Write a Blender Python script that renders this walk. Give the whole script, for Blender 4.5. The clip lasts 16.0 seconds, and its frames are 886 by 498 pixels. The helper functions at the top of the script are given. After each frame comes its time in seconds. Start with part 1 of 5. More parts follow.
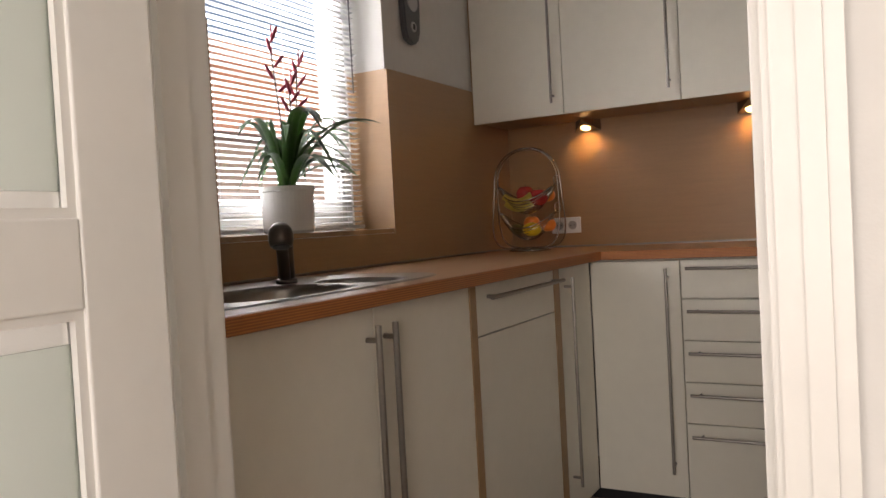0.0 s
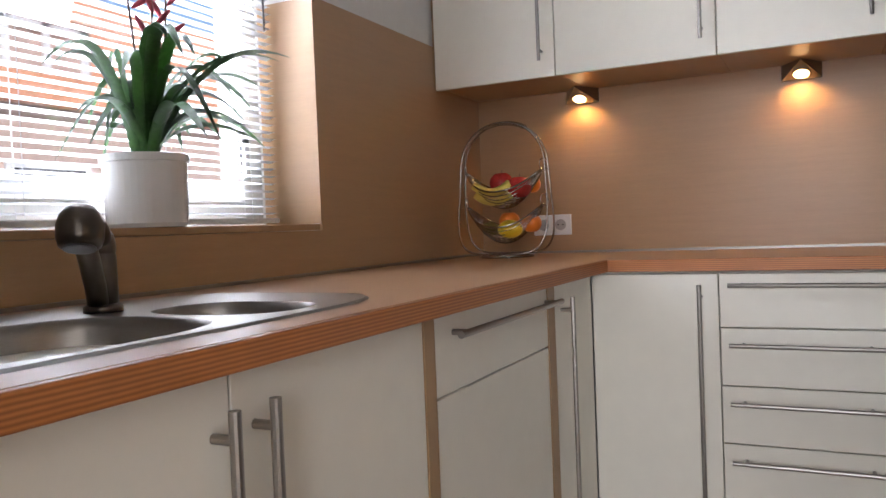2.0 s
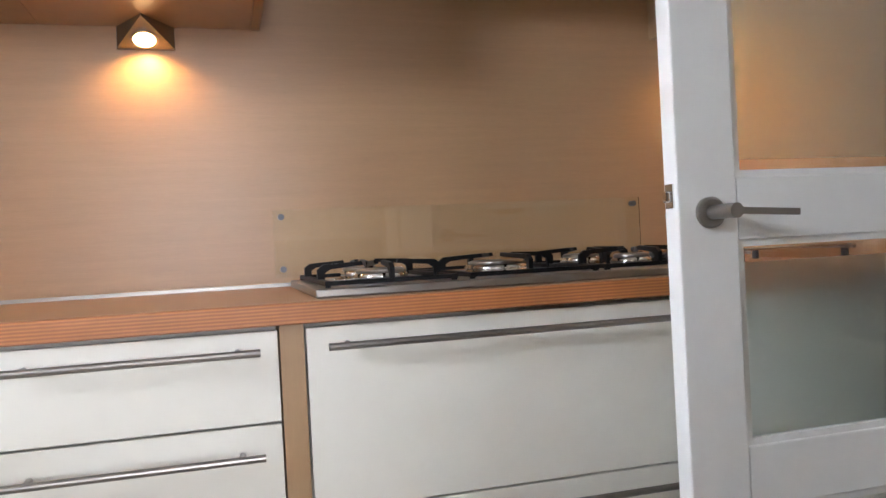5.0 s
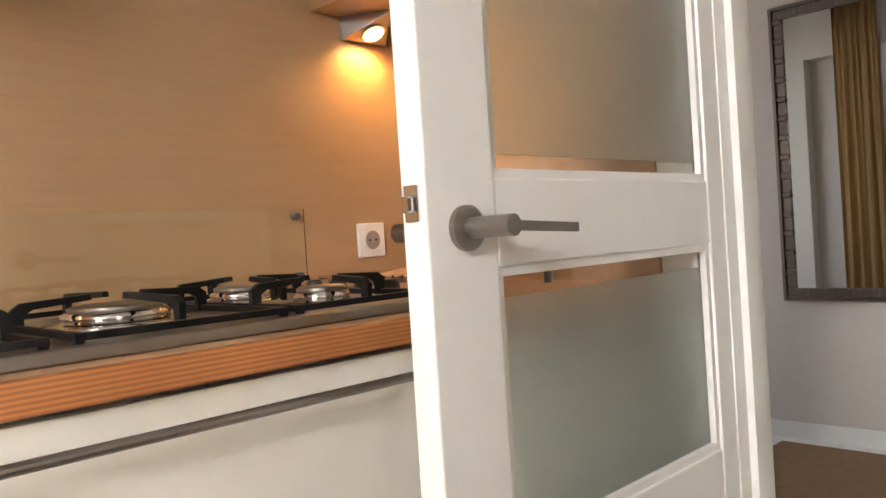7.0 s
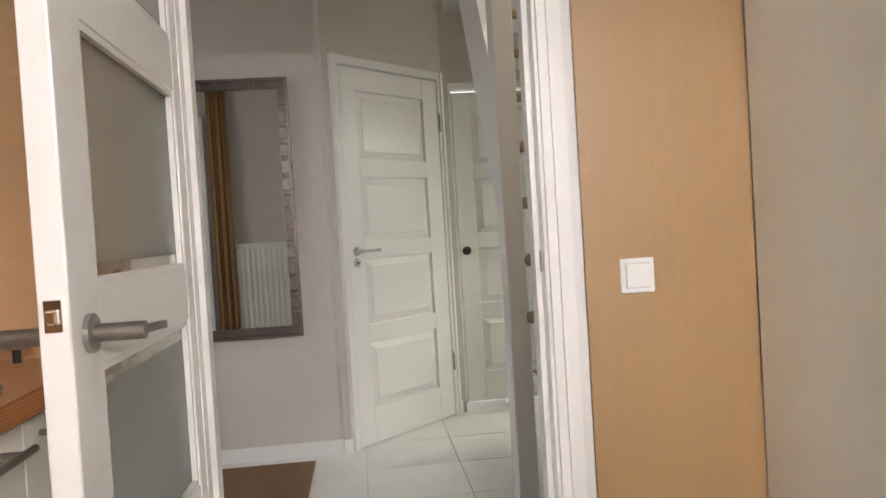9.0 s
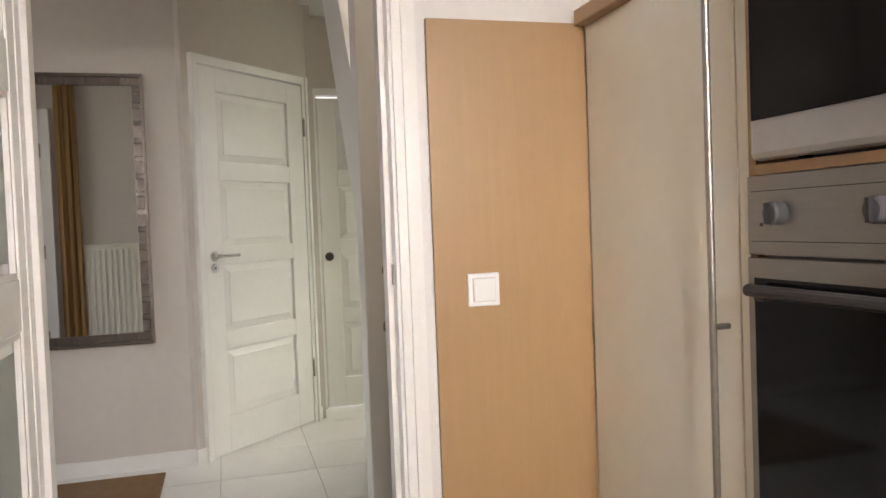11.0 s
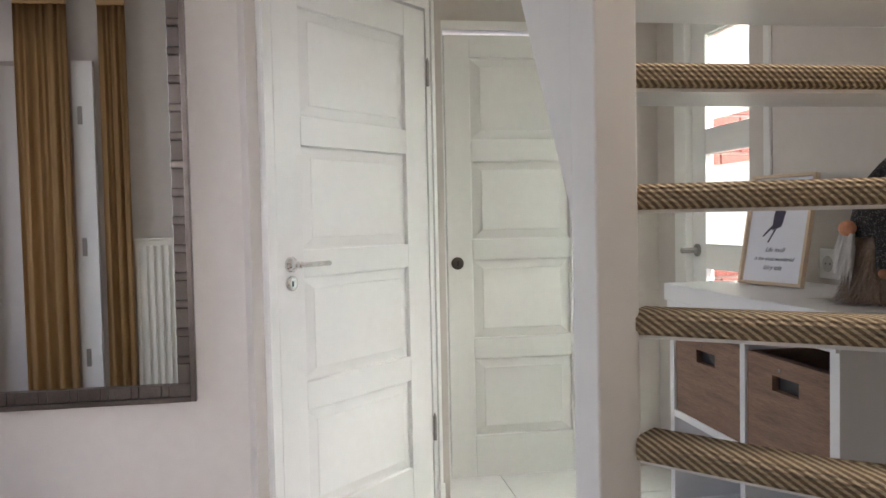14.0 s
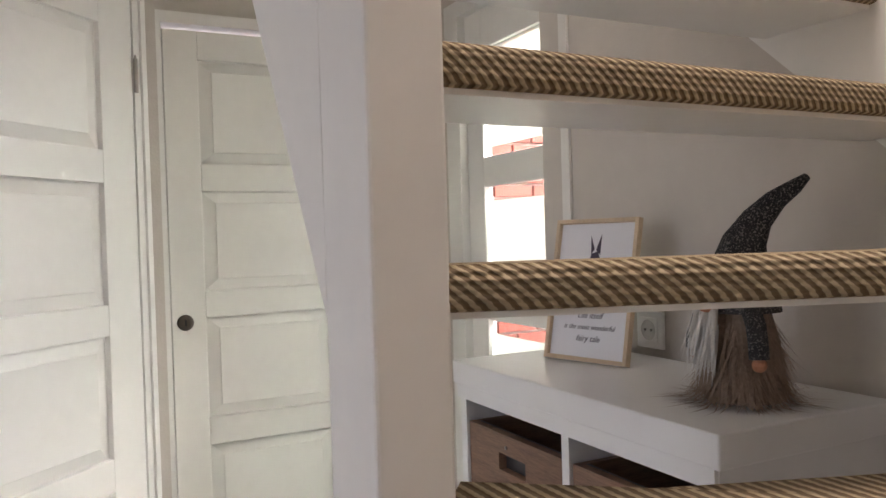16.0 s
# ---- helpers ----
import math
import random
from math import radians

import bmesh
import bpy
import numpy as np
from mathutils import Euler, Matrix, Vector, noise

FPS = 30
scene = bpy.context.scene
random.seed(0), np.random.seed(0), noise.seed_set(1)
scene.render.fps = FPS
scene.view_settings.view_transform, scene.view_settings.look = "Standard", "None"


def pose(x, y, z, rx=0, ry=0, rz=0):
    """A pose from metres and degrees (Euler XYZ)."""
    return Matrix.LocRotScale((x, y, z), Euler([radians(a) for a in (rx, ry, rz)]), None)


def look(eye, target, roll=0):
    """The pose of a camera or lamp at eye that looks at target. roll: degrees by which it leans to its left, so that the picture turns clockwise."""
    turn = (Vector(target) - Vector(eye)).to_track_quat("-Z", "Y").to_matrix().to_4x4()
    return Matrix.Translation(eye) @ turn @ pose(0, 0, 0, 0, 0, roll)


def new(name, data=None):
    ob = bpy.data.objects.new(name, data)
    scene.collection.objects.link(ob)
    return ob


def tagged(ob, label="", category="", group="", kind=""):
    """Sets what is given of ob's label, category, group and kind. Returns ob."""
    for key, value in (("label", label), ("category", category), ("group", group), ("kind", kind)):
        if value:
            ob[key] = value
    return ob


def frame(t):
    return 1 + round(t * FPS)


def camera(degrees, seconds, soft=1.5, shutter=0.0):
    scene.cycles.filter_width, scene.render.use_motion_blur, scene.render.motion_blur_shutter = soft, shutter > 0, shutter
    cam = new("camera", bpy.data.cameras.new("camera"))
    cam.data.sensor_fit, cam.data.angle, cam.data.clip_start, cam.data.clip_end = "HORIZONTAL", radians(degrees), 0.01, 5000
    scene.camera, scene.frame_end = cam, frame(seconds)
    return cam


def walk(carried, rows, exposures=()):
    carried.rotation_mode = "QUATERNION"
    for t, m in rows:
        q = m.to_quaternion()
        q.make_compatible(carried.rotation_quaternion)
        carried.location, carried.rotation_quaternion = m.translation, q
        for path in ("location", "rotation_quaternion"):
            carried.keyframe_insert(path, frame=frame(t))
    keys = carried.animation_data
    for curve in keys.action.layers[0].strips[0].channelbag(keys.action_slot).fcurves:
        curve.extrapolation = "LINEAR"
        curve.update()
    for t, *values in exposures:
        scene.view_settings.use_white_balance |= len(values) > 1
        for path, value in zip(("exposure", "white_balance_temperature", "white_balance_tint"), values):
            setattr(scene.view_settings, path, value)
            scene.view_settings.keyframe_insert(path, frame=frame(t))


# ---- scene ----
cam = camera(59.8, 16.0)
PATH = [
    (0, (1.728, -3.837, 1.056), (0.747, -2.095, 0.998), -3.1),
    (0.5, (1.659, -3.758, 1.058), (0.746, -1.979, 1.006), -2.9),
    (1, (1.54, -3.532, 1.056), (0.643, -1.746, 1.004), -2.8),
    (1.5, (1.417, -3.269, 1.037), (0.527, -1.479, 0.984), -2.5),
    (2, (1.312, -3.014, 1.033), (0.422, -1.224, 0.979), -2.3),
    (2.5, (1.237, -2.713, 1.057), (0.37, -0.912, 1.002), -2.2),
    (3, (1.246, -2.424, 1.042), (0.508, -0.566, 1.0), -2.3),
    (3.5, (1.3, -2.196, 1.033), (0.881, -0.24, 0.998), -2.4),
    (4, (1.355, -2.097, 1.019), (1.357, -0.097, 0.992), -2.6),
    (4.5, (1.38, -2.03, 1.002), (1.723, -0.06, 0.99), -3.0),
    (4.7, (1.384, -2.017, 0.999), (1.816, -0.064, 0.988), -3.0),
    (6.8, (1.573, -1.522, 1.004), (2.872, -0.001, 0.979), -3.6),
    (7, (1.552, -1.46, 1.021), (2.963, -0.042, 0.991), -3.7),
    (7.5, (1.425, -1.348, 1.053), (3.161, -0.355, 1.024), -3.4),
    (8, (1.332, -1.291, 1.083), (3.262, -0.767, 1.039), -3.4),
    (8.5, (1.23, -1.218, 1.115), (3.227, -1.117, 1.065), -3.5),
    (9, (1.121, -1.215, 1.144), (3.11, -1.425, 1.088), -3.5),
    (9.5, (1.071, -1.231, 1.156), (3.032, -1.62, 1.097), -3.4),
    (10, (1.042, -1.228, 1.156), (2.978, -1.728, 1.099), -3.1),
    (12.5, (1.495, -1.278, 1.198), (3.415, -1.833, 1.129), -1.9),
    (13, (1.853, -1.275, 1.189), (3.799, -1.729, 1.118), -1.5),
    (13.5, (2.238, -1.308, 1.162), (4.206, -1.657, 1.091), -1.5),
    (14, (2.644, -1.288, 1.185), (4.618, -1.6, 1.107), -1.2),
    (14.5, (2.952, -1.337, 1.207), (4.924, -1.662, 1.146), -1.6),
    (15, (3.143, -1.441, 1.223), (5.074, -1.96, 1.173), -1.9),
    (15.5, (3.223, -1.503, 1.242), (5.07, -2.27, 1.204), -1.9),
    (16, (3.245, -1.498, 1.261), (5.033, -2.394, 1.226), -1.7),
]
walk(cam, [(t, look(e, g, r)) for t, e, g, r in PATH],
     [(0, -0.9, 7000, 18), (0.5, -0.78, 7200, 18), (1.0, -0.4, 7500, 18), (1.4, -0.25, 7500, 18), (2.0, -0.1, 6000, 16), (2.5, 0.0, 6200, 16),
      (3.5, 0.3, 5600, 14), (4.7, 0.5, 5700, 14), (7, 1.05, 6900, 16), (7.6, 0.8, 6200, 14), (8.5, 0.6, 6600, 18), (10, 0.75, 7200, 19), (12.5, 0.75, 6800, 19), (14, 1.1, 6400, 21), (15, 1.05, 6500, 23), (16, 1.1, 6700, 24)])

# ---- light ----
world = bpy.data.worlds.new("sky")
scene.world = world
world.use_nodes = True
wt = world.node_tree
sky = wt.nodes.new("ShaderNodeTexSky")
sky.sky_type, sky.sun_disc = "NISHITA", False
sky.sun_elevation, sky.sun_rotation = radians(37), radians(107)
wt.nodes["Background"].inputs["Strength"].default_value = 0.15
wt.links.new(sky.outputs[0], wt.nodes["Background"].inputs["Color"])


def lamp(name, kind, m, power, colour, **settings):
    data = bpy.data.lights.new(name, kind)
    data.energy, data.color = power, colour
    ob = new(name, data)
    ob.matrix_world = m
    return ob


sun = lamp("sun", "SUN", look((10, -3, 8), (0, 0, 0)), 2.6, (1, 0.96, 0.9))
sun.data.angle = radians(3)


def sky_panel(name, eye, target, w, h, power, colour=(0.93, 0.97, 1.0)):
    ob = lamp(name, "AREA", look(eye, target), power, colour)
    ob.data.shape, ob.data.size, ob.data.size_y = "RECTANGLE", w, h
    return ob


sky_panel("sky_kitchen_window", (-1.3, -1.65, 2.6), (1.2, -1.3, 1.8), 2.0, 1.3, 720, (0.95, 0.98, 1.0))
sky_panel("sky_living_window", (1.8, -6.35, 1.45), (1.6, -3.0, 1.2), 2.0, 1.9, 130, (1.0, 0.97, 0.93))
sky_panel("sky_hall_window", (4.0, 0.96, 1.5), (4.2, -2.0, 1.1), 1.3, 1.5, 4, (0.95, 0.96, 1.0))
sky_panel("sky_front_door", (5.2, -4.3, 2.9), (5.2, -2.85, 1.3), 1.6, 1.2, 240, (1.0, 0.97, 0.91))
# unseen fill lamp, added under the closed stairwell top to brighten the hall
sky_panel("fill_stairwell", (3.9, -2.2, 3.9), (3.9, -2.1, 0), 1.0, 0.7, 20, (1.0, 0.95, 0.88))

# ---- materials ----


def mat(name, colour, rough=0.5, metal=0.0, var=0.08, scale=6.0, stretch=(1, 1, 1), bump=0.0, bump_scale=60.0, rand=0.0, coat=0.0, spec=0.5):
    """Base colour broken up at two scales, with fine relief."""
    m = bpy.data.materials.new(name)
    m.use_nodes = True
    nt = m.node_tree
    n, l = nt.nodes, nt.links
    b = n["Principled BSDF"]
    b.inputs["Roughness"].default_value, b.inputs["Metallic"].default_value = rough, metal
    b.inputs["Coat Weight"].default_value = coat
    b.inputs["Specular IOR Level"].default_value = spec
    tc, mp = n.new("ShaderNodeTexCoord"), n.new("ShaderNodeMapping")
    mp.inputs["Scale"].default_value = stretch
    l.new(tc.outputs["Object"], mp.inputs["Vector"])
    big, fine = n.new("ShaderNodeTexNoise"), n.new("ShaderNodeTexNoise")
    big.inputs["Scale"].default_value, fine.inputs["Scale"].default_value = scale, scale * 9
    big.inputs["Detail"].default_value = fine.inputs["Detail"].default_value = 5
    for t in (big, fine):
        l.new(mp.outputs[0], t.inputs["Vector"])
    add = n.new("ShaderNodeMath")
    add.operation = "ADD"
    l.new(big.outputs[0], add.inputs[0]), l.new(fine.outputs[0], add.inputs[1])
    rng = n.new("ShaderNodeMapRange")
    rng.inputs["From Min"].default_value, rng.inputs["From Max"].default_value = 0.6, 1.4
    rng.inputs["To Min"].default_value, rng.inputs["To Max"].default_value = 1 - var, 1 + var
    l.new(add.outputs[0], rng.inputs["Value"])
    last = rng.outputs[0]
    if rand:
        info, r2, mul = n.new("ShaderNodeObjectInfo"), n.new("ShaderNodeMapRange"), n.new("ShaderNodeMath")
        r2.inputs["To Min"].default_value, r2.inputs["To Max"].default_value = 1 - rand, 1 + rand
        mul.operation = "MULTIPLY"
        l.new(info.outputs["Random"], r2.inputs["Value"])
        l.new(last, mul.inputs[0]), l.new(r2.outputs[0], mul.inputs[1])
        last = mul.outputs[0]
    mix = n.new("ShaderNodeVectorMath")
    mix.operation = "SCALE"
    mix.inputs[0].default_value = colour
    l.new(last, mix.inputs["Scale"])
    l.new(mix.outputs[0], b.inputs["Base Color"])
    rr = n.new("ShaderNodeMapRange")
    rr.inputs["To Min"].default_value, rr.inputs["To Max"].default_value = max(rough - 0.03, 0.02), min(rough + 0.03, 1)
    l.new(big.outputs[0], rr.inputs["Value"])
    if rough > 0.1:
        l.new(rr.outputs[0], b.inputs["Roughness"])
    if bump:
        bt, bn = n.new("ShaderNodeTexNoise"), n.new("ShaderNodeBump")
        bt.inputs["Scale"].default_value = bump_scale
        bn.inputs["Strength"].default_value, bn.inputs["Distance"].default_value = bump, 0.002
        l.new(mp.outputs[0], bt.inputs["Vector"]), l.new(bt.outputs[0], bn.inputs["Height"]), l.new(bn.outputs[0], b.inputs["Normal"])
    return m


def wood(name, colour, stretch, var=0.16, rough=0.45, scale=5.0, coat=0.0):
    return mat(name, colour, rough, 0, var, scale, stretch, 0.12, 30, coat=coat)


def banded(name, dark, light, axis, pitch, rough=0.45):
    """Plies or ribs that lie in layers along one axis."""
    m = wood(name, light, (1, 1, 1), 0.12, rough)
    nt = m.node_tree
    n, l = nt.nodes, nt.links
    b = n["Principled BSDF"]
    src = b.inputs["Base Color"].links[0].from_socket
    tc, sep, wave = n.new("ShaderNodeTexCoord"), n.new("ShaderNodeTexWave"), n.new("ShaderNodeMix")
    sep.bands_direction = axis.upper()
    sep.inputs["Scale"].default_value = 2 * math.pi / pitch / 20
    sep.inputs["Distortion"].default_value = 0.6
    sep.inputs["Detail"].default_value = 2
    l.new(tc.outputs["Object"], sep.inputs["Vector"])
    wave.data_type = "RGBA"
    wave.inputs["B"].default_value = (*dark, 1)
    l.new(src, wave.inputs["A"])
    l.new(sep.outputs["Fac"], wave.inputs["Factor"])
    l.new(wave.outputs["Result"], b.inputs["Base Color"])
    return m


def sisal(name):
    """Diagonal twill of dark and pale cords, with relief."""
    m = mat(name, (0.42, 0.33, 0.2), 0.9, 0, 0.2, 60)
    nt = m.node_tree
    n, l = nt.nodes, nt.links
    b = n["Principled BSDF"]
    tc, mp = n.new("ShaderNodeTexCoord"), n.new("ShaderNodeMapping")
    l.new(tc.outputs["Object"], mp.inputs["Vector"])
    mp.inputs["Rotation"].default_value = (radians(48), radians(20), 0)
    w, w2 = n.new("ShaderNodeTexWave"), n.new("ShaderNodeTexWave")
    w.bands_direction, w2.bands_direction = "Y", "Z"
    for t, s in ((w, 36), (w2, 40)):
        t.inputs["Scale"].default_value = s
        t.inputs["Distortion"].default_value = 0.5
        t.inputs["Detail Scale"].default_value = 3
    l.new(mp.outputs[0], w.inputs["Vector"]), l.new(tc.outputs["Object"], w2.inputs["Vector"])
    mixc, ramp = n.new("ShaderNodeMix"), n.new("ShaderNodeValToRGB")
    ramp.color_ramp.elements[0].position, ramp.color_ramp.elements[1].position = 0.38, 0.6
    both = n.new("ShaderNodeMath")
    both.operation = "MULTIPLY"
    w3 = n.new("ShaderNodeTexWave")
    w3.bands_direction = "DIAGONAL"
    w3.inputs["Scale"].default_value, w3.inputs["Distortion"].default_value = 58, 1.0
    l.new(tc.outputs["Object"], w3.inputs["Vector"])
    lift = n.new("ShaderNodeMapRange")
    lift.inputs["To Min"].default_value = 0.74
    l.new(w3.outputs["Fac"], lift.inputs["Value"])
    l.new(w.outputs["Fac"], both.inputs[0]), l.new(lift.outputs[0], both.inputs[1])
    l.new(both.outputs[0], ramp.inputs[0])
    mixc.data_type = "RGBA"
    mixc.inputs["A"].default_value, mixc.inputs["B"].default_value = (0.17, 0.115, 0.058, 1), (0.46, 0.37, 0.23, 1)
    l.new(ramp.outputs[0], mixc.inputs["Factor"]), l.new(mixc.outputs["Result"], b.inputs["Base Color"])
    add, bn = n.new("ShaderNodeMath"), n.new("ShaderNodeBump")
    l.new(w.outputs["Fac"], add.inputs[0]), l.new(w2.outputs["Fac"], add.inputs[1])
    bn.inputs["Strength"].default_value, bn.inputs["Distance"].default_value = 0.8, 0.004
    l.new(add.outputs[0], bn.inputs["Height"]), l.new(bn.outputs[0], b.inputs["Normal"])
    return m


def marl(name, dark, light, scale):
    """Dark yarn flecked with pale strands."""
    m = mat(name, dark, 0.95, 0, 0.2, 20, bump=1.0, bump_scale=scale)
    nt = m.node_tree
    n, l = nt.nodes, nt.links
    b = n["Principled BSDF"]
    tc, t, r, x = n.new("ShaderNodeTexCoord"), n.new("ShaderNodeTexNoise"), n.new("ShaderNodeValToRGB"), n.new("ShaderNodeMix")
    t.inputs["Scale"].default_value, t.inputs["Detail"].default_value = scale, 3
    r.color_ramp.elements[0].position, r.color_ramp.elements[1].position = 0.53, 0.64
    x.data_type = "RGBA"
    src = b.inputs["Base Color"].links[0].from_socket
    l.new(tc.outputs["Object"], t.inputs["Vector"]), l.new(t.outputs[0], r.inputs[0]), l.new(r.outputs[0], x.inputs["Factor"])
    x.inputs["B"].default_value = (*light, 1)
    l.new(src, x.inputs["A"]), l.new(x.outputs["Result"], b.inputs["Base Color"])
    return m


def glass(name, rough, colour=(1, 1, 1), spec=0.5):
    m = mat(name, colour, rough, 0, 0.0, spec=spec)
    b = m.node_tree.nodes["Principled BSDF"]
    b.inputs["Transmission Weight"].default_value = 1
    b.inputs["IOR"].default_value = 1.45
    return m


def glow(name, colour, strength):
    m = bpy.data.materials.new(name)
    m.use_nodes = True
    b = m.node_tree.nodes["Principled BSDF"]
    b.inputs["Base Color"].default_value = (*colour, 1)
    b.inputs["Emission Color"].default_value = (*colour, 1)
    b.inputs["Emission Strength"].default_value = strength
    return m


M = {
    "cream": mat("cream_lacquer", (0.8, 0.775, 0.68), 0.42, 0, 0.03, 2.0, bump=0.03, bump_scale=220),
    "beech_h": wood("beech_veneer_lengthwise", (0.41, 0.25, 0.128), (0.7, 0.7, 14), 0.07, 0.34),
    "beech_v": wood("beech_veneer_upright", (0.36, 0.222, 0.105), (12, 12, 0.5), 0.055, 0.4),
    "ply": banded("laminated_edge", (0.27, 0.095, 0.03), (0.47, 0.175, 0.05), "z", 0.0058),
    "worktop": mat("worktop_laminate", (0.38, 0.215, 0.115), 0.35, 0, 0.06, 14, bump=0.05, bump_scale=200),
    "steel": mat("brushed_steel", (0.33, 0.31, 0.285), 0.36, 1, 0.08, 12, (1, 1, 8)),
    "wire": mat("polished_steel_wire", (0.4, 0.38, 0.35), 0.16, 1, 0.05),
    "chrome": mat("chrome", (0.75, 0.74, 0.72), 0.1, 1, 0.03),
    "darksteel": mat("dark_satin_metal", (0.13, 0.115, 0.1), 0.3, 1, 0.08, 10),
    "iron": mat("black_iron", (0.006, 0.006, 0.0065), 0.5, 0, 0.2, 40, bump=0.2, bump_scale=300, spec=0.18),
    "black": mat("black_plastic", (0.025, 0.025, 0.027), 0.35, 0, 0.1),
    "blackglass": mat("black_glass", (0.008, 0.008, 0.009), 0.07, 0, 0.1, spec=0.3),
    "white": mat("white_gloss_paint", (0.8, 0.79, 0.75), 0.33, 0, 0.025, 3, bump=0.05, bump_scale=90),
    "whiteplastic": mat("white_plastic", (0.82, 0.82, 0.8), 0.3, 0, 0.02),
    "plaster": mat("beige_plaster", (0.6, 0.555, 0.5), 0.85, 0, 0.04, 2.5, bump=0.25, bump_scale=140),
    "whiteplaster": mat("white_plaster", (0.74, 0.73, 0.7), 0.85, 0, 0.03, 2.5, bump=0.25, bump_scale=140),
    "tile": mat("white_floor_tile", (0.74, 0.73, 0.7), 0.16, 0, 0.05, 4, rand=0.03),
    "grout": mat("grey_grout", (0.5, 0.48, 0.45), 0.9, 0, 0.08, 20),
    "glass": glass("clear_glass", 0.02),
    "greenglass": glass("greenish_glass", 0.02, (0.95, 0.98, 0.94), 0.22),
    "frost": glass("frosted_glass", 0.42, (0.86, 0.93, 0.9)),
    "film": glass("frosted_film", 0.7, (0.62, 0.72, 0.66)),
    "bronzelight": mat("polished_bronze_metal", (0.23, 0.2, 0.18), 0.25, 1, 0.08, 20),
    "whitelacquer": mat("white_lacquer", (0.8, 0.8, 0.79), 0.36, 0, 0.015, 2, bump=0.04, bump_scale=120),
    "mirror": mat("mirror_silver", (0.86, 0.87, 0.85), 0.015, 1, 0.0),
    "bronze": mat("grey_bronze_metal", (0.2, 0.17, 0.15), 0.3, 1, 0.18, 20),
    "sisal": sisal("sisal_carpet"),
    "mat": mat("brown_coir", (0.2, 0.115, 0.055), 0.95, 0, 0.2, 30, bump=0.8, bump_scale=300),
    "curtain": mat("ochre_curtain_cloth", (0.5, 0.31, 0.13), 0.85, 0, 0.12, 8, (8, 8, 0.5), 0.2, 200),
    "crate": wood("weathered_brown_wood", (0.23, 0.135, 0.085), (0.8, 0.8, 9), 0.42, 0.65, 7),
    "oak": wood("pale_oak", (0.62, 0.48, 0.33), (4, 4, 1), 0.12),
    "paper": mat("white_print_paper", (0.82, 0.83, 0.86), 0.6, 0, 0.01),
    "ink": mat("dark_ink", (0.06, 0.05, 0.08), 0.7, 0, 0.1),
    "leaf": mat("leaf_green", (0.055, 0.14, 0.03), 0.3, 0, 0.35, 12, rand=0.25),
    "bract": mat("red_bract", (0.36, 0.035, 0.06), 0.5, 0, 0.25, 20),
    "stem": mat("dark_stem", (0.1, 0.06, 0.04), 0.6, 0, 0.2, 20),
    "ceramic": mat("white_ceramic", (0.8, 0.79, 0.77), 0.22, 0, 0.02),
    "apple": mat("apple_red", (0.42, 0.035, 0.03), 0.25, 0, 0.45, 25),
    "orange": mat("orange_peel", (0.75, 0.2, 0.02), 0.4, 0, 0.08, 20, bump=0.3, bump_scale=200),
    "lemon": mat("lemon_peel", (0.8, 0.52, 0.02), 0.4, 0, 0.06, 20, bump=0.3, bump_scale=200),
    "banana": mat("banana_peel", (0.62, 0.45, 0.08), 0.5, 0, 0.25, 25),
    "kiwi": mat("kiwi_skin", (0.14, 0.11, 0.03), 0.8, 0, 0.2, 40),
    "knit": marl("dark_marled_knit", (0.028, 0.028, 0.03), (0.2, 0.19, 0.175), 330),
    "fur": mat("brown_fur", (0.26, 0.19, 0.14), 0.9, 0, 0.5, 18, rand=0.2),
    "whitefur": mat("white_fur", (0.68, 0.66, 0.62), 0.9, 0, 0.12, 30),
    "felt": mat("nose_felt", (0.5, 0.22, 0.12), 0.8, 0, 0.1),
    "grey": mat("dark_grey_plastic", (0.1, 0.1, 0.105), 0.35, 0.3, 0.1),
    "silver": mat("silver_plastic", (0.45, 0.44, 0.43), 0.35, 0.7, 0.05),
    "brick": mat("red_brick", (0.21, 0.06, 0.042), 0.85, 0, 0.25, 14, bump=0.5, bump_scale=80, rand=0.2),
    "mortar": mat("pale_mortar", (0.45, 0.42, 0.38), 0.9, 0, 0.1, 30),
    "palebrick": mat("pale_house_brick", (0.58, 0.43, 0.35), 0.85, 0, 0.2, 3),
    "rooftile": mat("orange_roof_tile", (0.62, 0.3, 0.17), 0.8, 0, 0.25, 6, rand=0.15),
    "slat": mat("white_blind_slat", (0.82, 0.83, 0.84), 0.4, 0, 0.02),
    "bulb": glow("warm_lamp_glass", (1.0, 0.62, 0.24), 14),
    "asphalt": mat("grey_paving", (0.22, 0.21, 0.2), 0.9, 0, 0.15, 3),
    "carpetfloor": wood("brown_laminate_floor", (0.3, 0.2, 0.13), (6, 0.8, 1), 0.2),
}

# ---- building helpers ----
I4 = Matrix.Identity(4)


def thing(name, x, y, z, label, category, group="", rz=0.0):
    ob = new(name)
    ob.empty_display_size = 0.1
    ob.matrix_basis = pose(x, y, z, 0, 0, rz)
    return tagged(ob, label, category, group)


def under(ob, parent):
    ob.parent = parent
    ob.matrix_parent_inverse = I4 if parent.parent else parent.matrix_basis.inverted()


